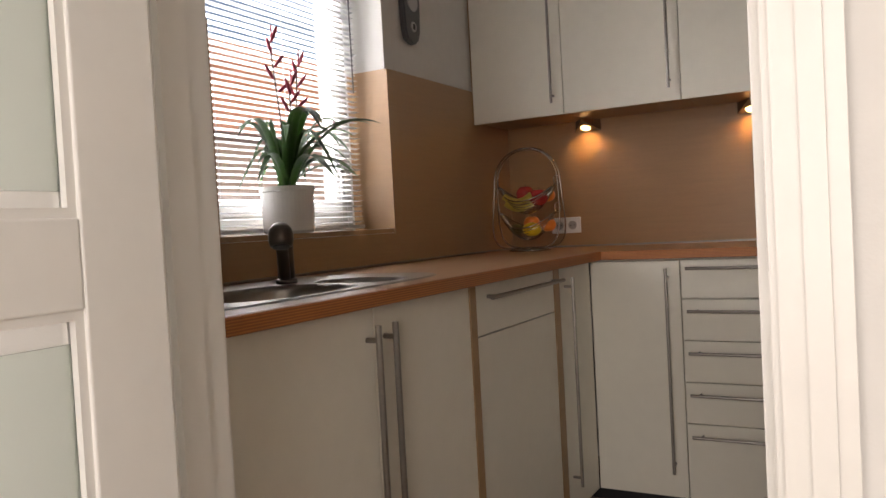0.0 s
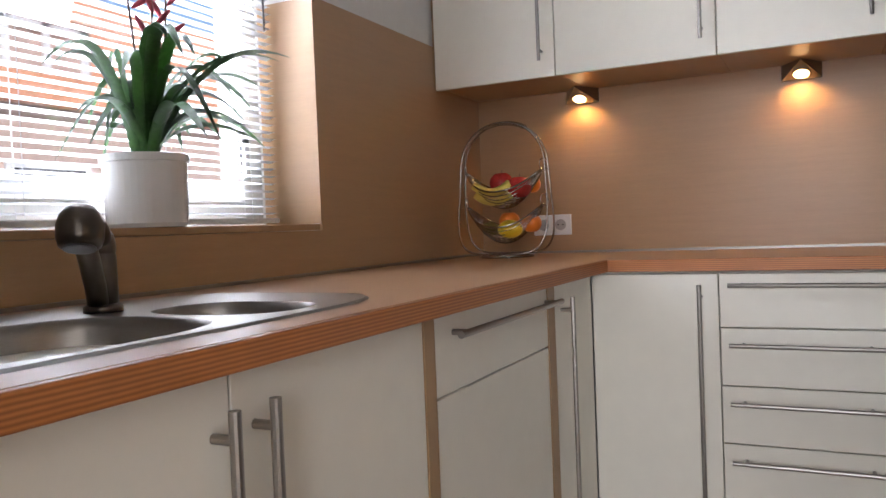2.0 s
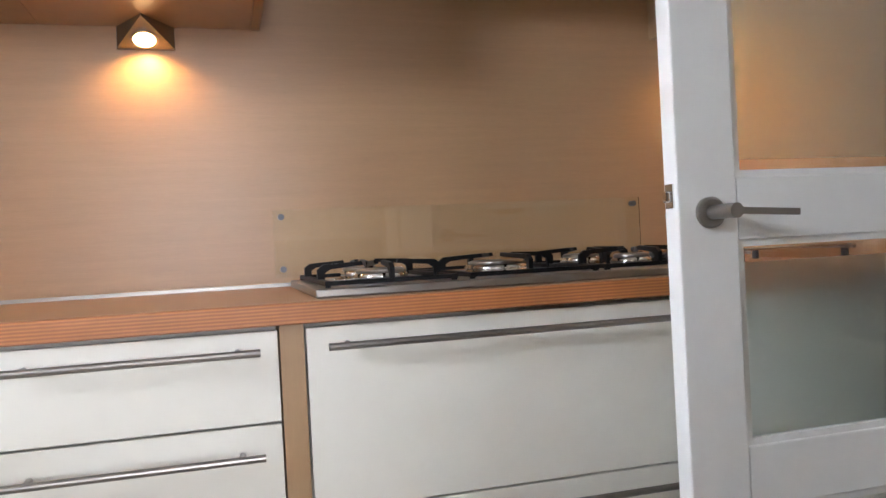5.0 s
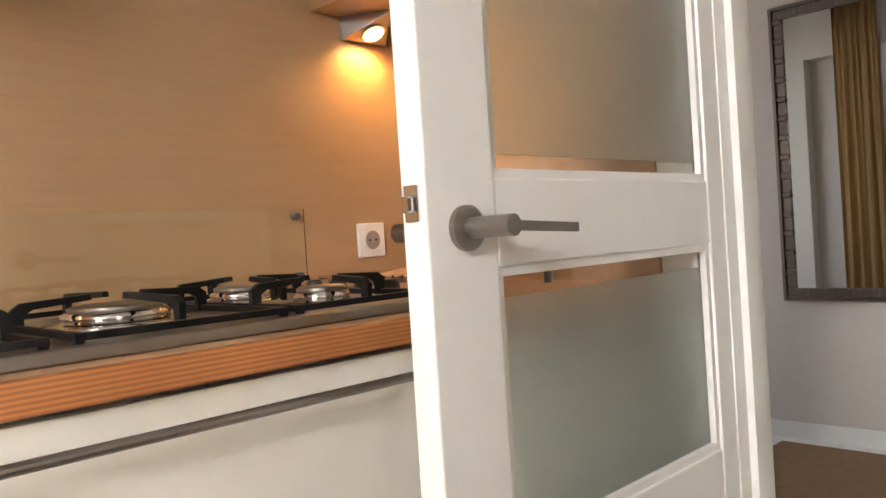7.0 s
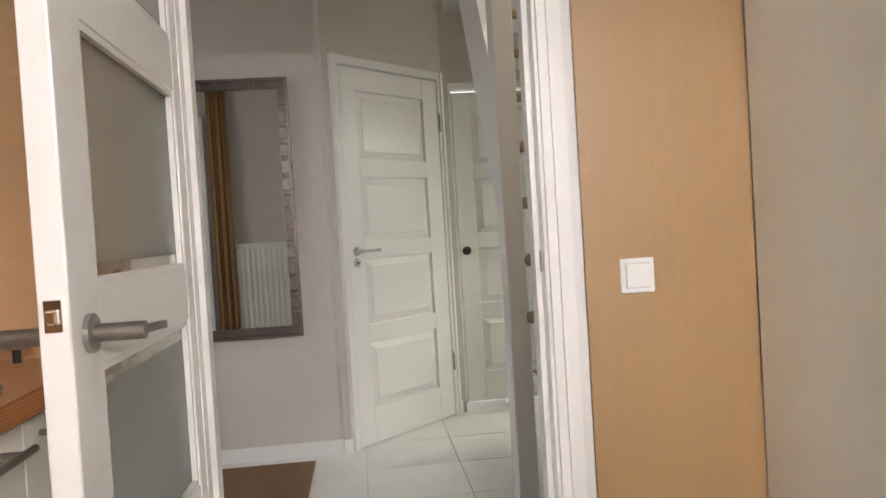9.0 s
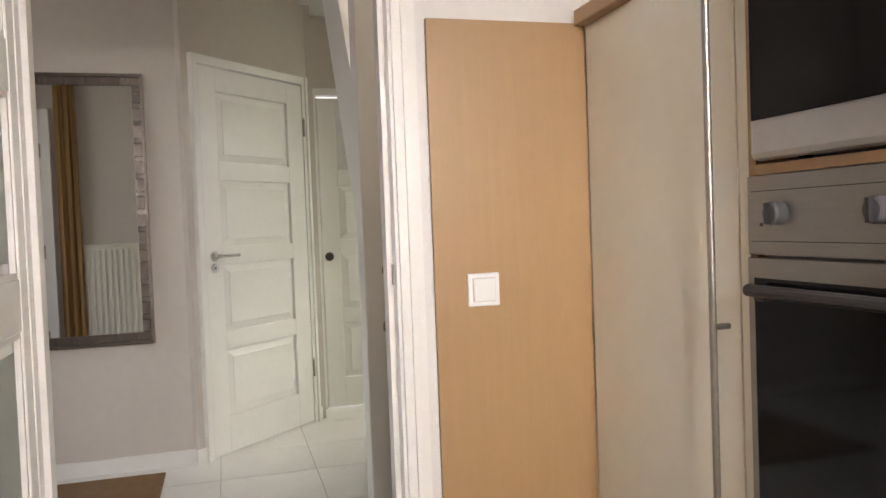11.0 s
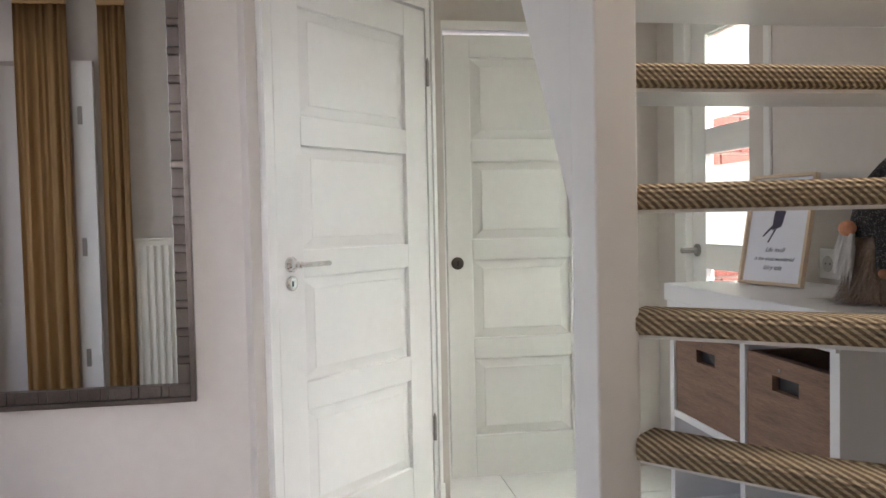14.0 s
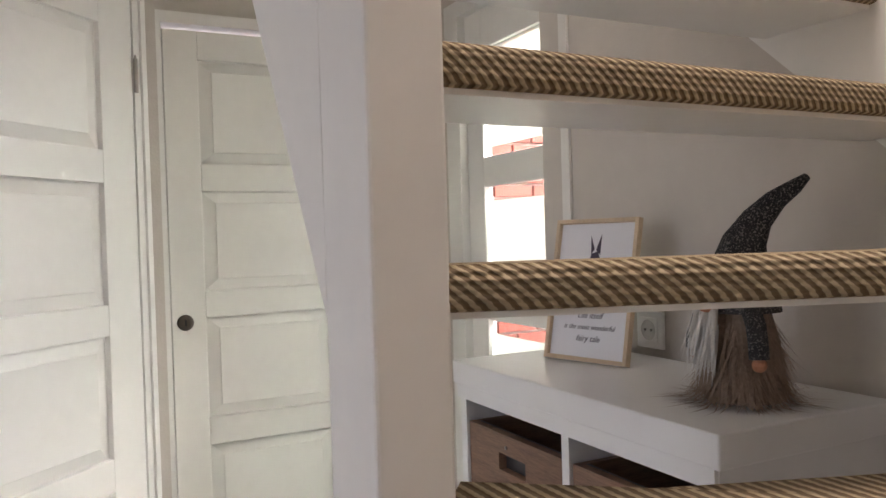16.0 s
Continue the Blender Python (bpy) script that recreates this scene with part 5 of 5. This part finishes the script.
def tread(k, x0, ang, nxt_x, nxt_ang):
    """A carpeted board between its nosing line and the next one's; angles off the cross line, towards the foot."""
    z1 = RISE * k
    def line(xs, a, y):
        return xs - math.tan(radians(a)) * (-1.8 - y)
    y0, y1 = -1.799, WEND
    if ang > 50:
        far = 0.78
        y1 = max(WEND, -1.818 - far * math.cos(radians(ang)))
        yn = max(WEND, -1.818 - far * math.cos(radians(nxt_ang)))
    else:
        yn = y1
    quad = [(x0, y0), (line(x0, ang, y1), y1), (line(nxt_x, nxt_ang, yn) + 0.02, yn), (nxt_x + 0.02, y0)]
    bd = part("tread_board", plate(quad, 0.03, Matrix.Translation((0, 0, z1 - 0.046))), "white", st)
    # carpet: a top sheet and a rolled nosing
    a, b = Vector((*quad[0], 0)), Vector((*quad[1], 0))
    out = Vector((-(a - b).y, (a - b).x, 0)).normalized()
    if out.x > 0:
        out = -out
    prof = [(0.05, 0.002), (-0.004, 0.002), (-0.013, -0.003), (-0.017, -0.011), (-0.017, -0.03), (-0.012, -0.038), (-0.001, -0.04), (-0.001, -0.0055), (0.05, -0.0055)]
    bm = bmesh.new()
    rows = [[bm.verts.new(p - out * o + Vector((0, 0, z1 + dz))) for o, dz in prof] for p in (a, b)]
    for q in range(len(prof)):
        e = (q + 1) % len(prof)
        bm.faces.new((rows[0][q], rows[0][e], rows[1][e], rows[1][q]))
    bm.faces.new(rows[0]), bm.faces.new(rows[1])
    part("carpet_nosing", bm, "sisal", bd, "sisal carpet in a diagonal weave")
    c0 = sum((Vector((*q, 0)) for q in quad), Vector()) / 4
    inner = [(q[0] + (c0.x - q[0]) * 0.01, q[1] + (c0.y - q[1]) * 0.01) for q in quad]
    part("carpet_sheet", plate(inner, 0.008, Matrix.Translation((0, 0, z1 - 0.0145))), "sisal", bd)


steps = [(1, 3.62, 80), (2, 3.66, 68), (3, 3.69, 56), (4, 3.835, 49.9), (5, 3.845, 38), (6, 3.848, 21), (7, 3.885, 0), (8, 4.03, 0), (9, 4.21, 0), (10, 4.39, 0), (11, 4.57, 0), (12, 4.75, 0)]
for (k, x, a), (k2, x2, a2) in zip(steps, steps[1:] + [(13, 4.9, 0)]):
    tread(k, x, a, x2, a2)
part("outer_string", plate([(3.9505, 1.185), (4.9, 1.185 + 0.95 * 1.45), (4.9, 1.185 + 0.95 * 1.45 + 0.55), (3.9505, 1.75)], 0.035, Matrix.Translation((0, -1.726, 0)) @ pose(0, 0, 0, 90)), "white", st)
part("wall_string", plate([(3.7, 1.1), (4.9, 1.1 + 1.2 * 0.9), (4.9, 1.5 + 1.2 * 0.9), (3.7, 1.5)], 0.012, Matrix.Translation((0, -2.655, 0)) @ pose(0, 0, 0, 90)), "white", st)
for k in range(5):
    x = 4.06 + 0.12 * k
    part("baluster", box(x, x + 0.03, -1.79, -1.76, 1.8 + 0.12 * k * 1.2, 2.75, 0.002), "white", st)

# white cabinet under the stairs
cb = thing("low_cabinet", 4.3, -2.47, 0, "white lacquered open shelf cabinet under the stairs", "cabinet")
cx0, cx1, cy0, cy1 = 3.995, 4.765, -2.652, -2.275
part("top_board", box(cx0, cx1, cy0, cy1, 0.935, 0.985, 0.003), "whitelacquer", cb)
for x0, x1 in ((cx0 + 0.012, cx0 + 0.042), (4.352, 4.374), (cx1 - 0.036, cx1 - 0.012)):
    part("upright", box(x0, x1, cy0 + 0.005, cy1 - 0.012, 0.0, 0.9345, 0.001), "whitelacquer", cb)
part("top_rail", box(cx0 + 0.013, cx1 - 0.013, cy1 - 0.0115, cy1 - 0.004, 0.905, 0.9345), "whitelacquer", cb)
for z in (0.06, 0.335, 0.6):
    for x0, x1 in ((cx0 + 0.0425, 4.3515), (4.3745, cx1 - 0.0365)):
        part("shelf", box(x0, x1, cy0 + 0.03, cy1 - 0.013, z, z + 0.02), "whitelacquer", cb)
part("back_board", box(cx0 + 0.043, cx1 - 0.037, cy0 + 0.008, cy0 + 0.025, 0.01, 0.934), "whitelacquer", cb)
for z0, x0, x1 in ((0.6205, 4.042, 4.346), (0.6205, 4.38, 4.722)):
    cr = thing("wooden_crate", (x0 + x1) / 2, -2.45, z0, "weathered brown wooden crate with cut hand hole", "crate", "crates in the cabinet")
    h = 0.235
    xm = (x0 + x1) / 2
    yf0, yf1 = cy1 - 0.034, cy1 - 0.016
    hz0, hz1, hw = z0 + h - 0.075, z0 + h - 0.04, 0.05
    bm = bmesh.new()
    loops = []
    for y in (yf0, yf1):
        loops.append([bm.verts.new((a, y, b)) for a, b in ((x0, z0), (x1, z0), (x1, z0 + h), (x0, z0 + h))])
        loops.append([bm.verts.new((a, y, b)) for a, b in ((xm - hw, hz0), (xm + hw, hz0), (xm + hw, hz1), (xm - hw, hz1))])
    for a, b in ((0, 1), (2, 3), (0, 2), (1, 3)):
        for q in range(4):
            bm.faces.new((loops[a][q], loops[a][(q + 1) % 4], loops[b][(q + 1) % 4], loops[b][q]))
    part("front_board", bm, "crate", cr)
    part("side_board", box(x0, x0 + 0.012, -2.6, yf0 - 0.0005, z0, z0 + h), "crate", cr)
    part("side_board", box(x1 - 0.012, x1, -2.6, yf0 - 0.0005, z0, z0 + h), "crate", cr)
    part("bottom_board", box(x0 + 0.0125, x1 - 0.0125, -2.6, yf0 - 0.0005, z0, z0 + 0.01), "crate", cr)
    # black sheet painting the shade of the crate's inside behind the hand hole
    part("hole_shade_sheet", box(x0 + 0.0125, x1 - 0.0125, yf0 - 0.006, yf0 - 0.001, z0 + 0.0105, z0 + h), "black", cr)
    part("screw", rod(bmesh.new(), (xm + 0.02, yf1, z0 + h - 0.025), (xm + 0.02, yf1 + 0.002, z0 + h - 0.025), 0.004), "steel", cr)

# framed print leaning on the wall
pa, pb = Vector((4.665, -2.462, 0.9855)), Vector((4.455, -2.515, 0.9855))
ux = (pa - pb).normalized()
nrm = Vector((-ux.y, ux.x, 0))
if nrm.y < 0:
    nrm = -nrm
up = (Vector((0, 0, 1)) - nrm * 0.2).normalized()
front = (-ux).cross(up)
MP = Matrix.Translation((pa + pb) / 2) @ Matrix((( -ux.x, up.x, front.x, 0), (-ux.y, up.y, front.y, 0), (-ux.z, up.z, front.z, 0), (0, 0, 0, 1)))
pw, ph = (pa - pb).length, 0.305
pic = thing("picture_frame", *((pa + pb) / 2), "small pale wooden picture frame with a lettered print", "picture")
sg = 1 if front.dot(nrm) > 0 else -1
def pbox(x0, x1, y0, y1, z0, z1, bevel=0.0):
    return box(x0, x1, y0, y1, min(sg * z0, sg * z1), max(sg * z0, sg * z1), bevel)
for r in ((-pw / 2, -pw / 2 + 0.009, 0, ph), (pw / 2 - 0.009, pw / 2, 0, ph), (-pw / 2 + 0.0092, pw / 2 - 0.0092, 0, 0.009), (-pw / 2 + 0.0092, pw / 2 - 0.0092, ph - 0.009, ph)):
    part("frame_bar", pbox(*r, 0, 0.016, 0.001), "oak", pic, m=MP)
part("print", pbox(-pw / 2 + 0.0092, pw / 2 - 0.0092, 0.0092, ph - 0.0092, 0.002, 0.006), "paper", pic, "white art print", m=MP)
for txt, yy, sz in (("Life itself", 0.092, 0.018), ("is the most wonderful", 0.068, 0.015), ("fairy tale", 0.043, 0.018)):
    cu = bpy.data.curves.new("lettering", "FONT")
    cu.body, cu.size, cu.align_x, cu.shear = txt, sz, "CENTER", 0.35
    cu.extrude = 0.0002
    cu.materials.append(M["ink"])
    ob = new("lettering", cu)
    under(ob, pic)
    ob.matrix_basis = MP @ Matrix.Translation((0, yy, sg * 0.0066)) @ (pose(0, 0, 0) if sg > 0 else pose(0, 0, 0, 0, 180, 0))
for poly in ([(-0.02, 0.15), (0.012, 0.162), (0.02, 0.2), (0.006, 0.235), (-0.012, 0.23), (-0.018, 0.19)], [(-0.012, 0.228), (-0.016, 0.27), (-0.004, 0.24)], [(0.0, 0.238), (0.012, 0.272), (0.012, 0.228)], [(-0.05, 0.135), (-0.045, 0.133), (-0.018, 0.158), (-0.02, 0.165)], [(-0.012, 0.152), (-0.03, 0.118), (-0.025, 0.117), (-0.004, 0.155)]):
    part("drawing", plate(poly, sg * 0.0004, MP @ Matrix.Translation((0, 0, sg * 0.0063))), "ink", pic, "dark ink drawing")

# gnome doll, one plain mesh
gx, gy, gz = 4.125, -2.465, 0.9855
rg = random.Random(9)
bm = lathe([(0.03, 0), (0.066, 0.004), (0.07, 0.05), (0.062, 0.11), (0.05, 0.16), (0.035, 0.2), (0.02, 0.21)], 28, Matrix.Translation((gx, gy, gz)))


def tuft(a, r, z, ln, spread, wide, drop=1.0):
    """One hanging lock: a thin tapered blade in two bends."""
    p = Vector((gx + r * math.cos(a), gy + r * math.sin(a), z))
    b = a + rg.uniform(-0.5, 0.5)
    o = Vector((math.cos(b), math.sin(b), 0))
    q = p + o * spread * ln * 0.6 + Vector((0, 0, -ln * 0.5 * drop))
    e = q + o * spread * ln * rg.uniform(0.2, 0.9) + Vector((0, 0, -ln * 0.5 * drop))
    for v in (q, e):
        if v.z < gz + 0.004:
            v += o * (gz + 0.004 - v.z) * 0.8
            v.z = gz + rg.uniform(0.002, 0.008)
    s_ = Vector((-math.sin(a), math.cos(a), 0)) * wide
    v1, v2, v3, v4, v5 = (bm.verts.new(c) for c in (p - s_, p + s_, q + s_ * 0.8, q - s_ * 0.8, e))
    bm.faces.new((v1, v2, v3, v4))
    bm.faces.new((v4, v3, v5))


for k in range(1700):
    h = rg.uniform(0, 1)
    tuft(rg.uniform(0, 2 * math.pi), 0.07 - 0.024 * h, gz + 0.02 + 0.14 * h, rg.uniform(0.03, 0.08), rg.uniform(0.1, 0.65), rg.uniform(0.0009, 0.0026))
fur_end = len(bm.faces)
# hat: a wide knitted cone that leans over, with two arms of the same knit
centre = [Vector((gx + a, gy + b, gz + c)) for a, b, c in ((0.0, 0, 0.165), (0.0, 0, 0.2), (0.0, 0, 0.25), (-0.008, -0.003, 0.295), (-0.03, -0.008, 0.332), (-0.066, -0.012, 0.365), (-0.104, -0.015, 0.388), (-0.125, -0.016, 0.402))]
first = len(bm.verts)
tube(bm, centre, 0.05, 20)
bm.verts.ensure_lookup_table()
for n_, v in enumerate(list(bm.verts)[first:]):
    i = n_ // 20
    v.co = centre[i] + (v.co - centre[i]) * (1.3, 1.22, 0.98, 0.74, 0.54, 0.38, 0.26, 0.14)[i] * (1 + rg.uniform(-0.035, 0.035))
for a in (0.3, 2.6):
    o = Vector((math.cos(a), math.sin(a), 0))
    base_ = Vector((gx, gy, gz))
    tube(bm, [base_ + o * 0.05 + Vector((0, 0, 0.175)), base_ + o * 0.078 + Vector((0, 0, 0.145)), base_ + o * 0.088 + Vector((0, 0, 0.11)), base_ + o * 0.09 + Vector((0, 0, 0.09))], 0.017, 10)
hat_end = len(bm.faces)
for k in range(260):
    tuft(1.4 + rg.uniform(-0.36, 0.36), 0.072 + rg.uniform(0, 0.012), gz + 0.185 - 0.05 * rg.random(), rg.uniform(0.05, 0.11), rg.uniform(0.05, 0.3), rg.uniform(0.0015, 0.0035))
beard_end = len(bm.faces)
bmesh.ops.create_uvsphere(bm, u_segments=14, v_segments=10, radius=0.02, matrix=Matrix.Translation((gx + 0.08 * math.cos(1.55), gy + 0.08 * math.sin(1.55), gz + 0.188)))
for a in (0.3, 2.6):
    bmesh.ops.create_uvsphere(bm, u_segments=12, v_segments=8, radius=0.0125, matrix=Matrix.Translation((gx + 0.09 * math.cos(a), gy + 0.09 * math.sin(a), gz + 0.08)))
bm.faces.ensure_lookup_table()
for i, f in enumerate(bm.faces):
    f.material_index = 0 if i < fur_end else 1 if i < hat_end else 2 if i < beard_end else 3
bmesh.ops.transform(bm, matrix=Matrix.Translation((gx, gy, gz)) @ Matrix.Diagonal((0.9, 0.9, 0.86, 1)) @ Matrix.Translation((-gx, -gy, -gz)), verts=bm.verts)
gn = part("gnome_doll", bm, "fur")
for k in ("knit", "whitefur", "felt"):
    gn.data.materials.append(M[k])
tagged(gn, "furry gnome doll with dark knitted pointed hat", "doll")

# ---- outside ----
setting("ground", boxes((-60, -0.3, -60, 60, -0.35, -0.3), (-0.3, 60, -60, -6.5, -0.35, -0.3), (6.2, 60, -6.5, 60, -0.35, -0.3), (3.03, 6.2, -6.5, -3.01, -0.12, -0.101)), "asphalt", "grey paved ground outside", "ground")
hs = thing("neighbour_house", -11, 3, -0.3, "brick terraced house with orange tiled roof", "house")
part("wall", box(-16, -10.5, -8, 16, -0.3, 3.4), "palebrick", hs, "red brick wall")
bm = bmesh.new()
for r in range(15):
    y0, y1 = -8.3, 16.3
    x0, z0 = -10.2 - 0.2 * r, 3.35 + 0.2 * r
    add_box(bm, x0 - 0.24, x0, y0, y1, z0, z0 + 0.045)
    add_box(bm, x0 - 0.24, x0 - 0.2, y0, y1, z0 + 0.045, z0 + 0.2)
rf = part("roof", bm, "rooftile", hs, "orange clay tile roof")
for y in (-2.2, 1.6, 5.2):
    dm = part("dormer", box(-11.9, -10.9, y, y + 1.9, 3.5, 5.0), "palebrick", hs, "dormer window with white frame")
    part("dormer_roof", box(-12.0, -10.7, y - 0.15, y + 2.05, 5.0, 5.12), "rooftile", dm)
    part("dormer_frame", boxes((-10.9, -10.84, y + 0.1, y + 0.25, 3.6, 4.9), (-10.9, -10.84, y + 0.88, y + 1.02, 3.6, 4.9), (-10.9, -10.84, y + 1.65, y + 1.8, 3.6, 4.9), (-10.9, -10.84, y + 0.1, y + 1.8, 4.75, 4.9)), "white", dm)
for y in (-4.0, -1.0, 2.0, 5.0):
    wn = part("window", boxes((-10.5, -10.44, y, y + 0.1, 0.8, 2.4), (-10.5, -10.44, y + 1.5, y + 1.6, 0.8, 2.4), (-10.5, -10.44, y + 0.1, y + 1.5, 0.8, 0.9), (-10.5, -10.44, y + 0.1, y + 1.5, 2.3, 2.4)), "white", hs, "white window frame")
    part("pane", box(-10.49, -10.46, y + 0.1, y + 1.5, 0.9, 2.3), "blackglass", wn)
rt = random.Random(2)
tr = thing("tree", -5.2, -3.2, -0.3, "small garden tree with sparse yellow-green leaves", "tree")
limbs = bmesh.new()
tube(limbs, [(-5.2, -3.2, -0.3), (-5.18, -3.17, 1.0), (-5.22, -3.1, 2.0), (-5.2, -3.0, 3.2)], 0.05, 8)
for k in range(14):
    a, z = rt.uniform(0, 6.28), rt.uniform(1.0, 2.9)
    tube(limbs, [(-5.2, -3.12, z), (-5.2 + 0.4 * math.cos(a), -3.12 + 0.4 * math.sin(a), z + 0.3), (-5.2 + 0.8 * math.cos(a), -3.12 + 0.8 * math.sin(a), z + 0.75)], 0.014, 5)
part("trunk", limbs, "stem", tr)
bm = bmesh.new()
for k in range(900):
    a, r, z = rt.uniform(0, 6.28), rt.uniform(0.15, 1.0), rt.uniform(1.2, 3.7)
    c = Vector((-5.2 + r * math.cos(a), -3.1 + r * math.sin(a), z))
    d1_, d2_ = Vector((rt.uniform(-1, 1), rt.uniform(-1, 1), rt.uniform(-1, 1))).normalized() * 0.05, Vector((rt.uniform(-1, 1), rt.uniform(-1, 1), rt.uniform(-1, 1))).normalized() * 0.03
    bm.faces.new([bm.verts.new(c + q) for q in (-d1_, d2_, d1_, -d2_)])
part("crown", bm, "leaf", tr)

# brick side wall of the porch outside the front door
bw = setting("wall_outside", boxes((6.42, 6.55, -4.6, -3.01, -0.1, 2.7)), "mortar", "red brick side wall of the porch outside the front door", "wall")
brick = mesh_of("brick", box(-0.012, 0.012, -0.103, 0.103, -0.026, 0.026, 0.002), "brick")
for r in range(26):
    for k in range(7):
        share("brick", brick, bw, pose(6.412, -4.46 + 0.22 * k - (0.11 if r % 2 else 0), 0.75 + 0.065 * r))

# hall floor tiles
tile = mesh_of("floor_tile", box(-0.2235, 0.2235, -0.2235, 0.2235, -0.006, 0.0, 0.0012), "tile")
tile_half = mesh_of("floor_tile", box(-0.2235, 0.2235, -0.1, 0.1, -0.006, 0.0, 0.0012), "tile")
for i in range(7):
    for j in range(9):
        x, y = 3.25 + 0.45 * i, -2.75 + 0.45 * j
        if y < -2.7 and x < 4.8 or y > 0.8:
            continue
        if x > 5.4 and y > -1.1:
            continue
        share("floor_tile", tile, floor_h, pose(x, y + 0.225 * 0, 0))
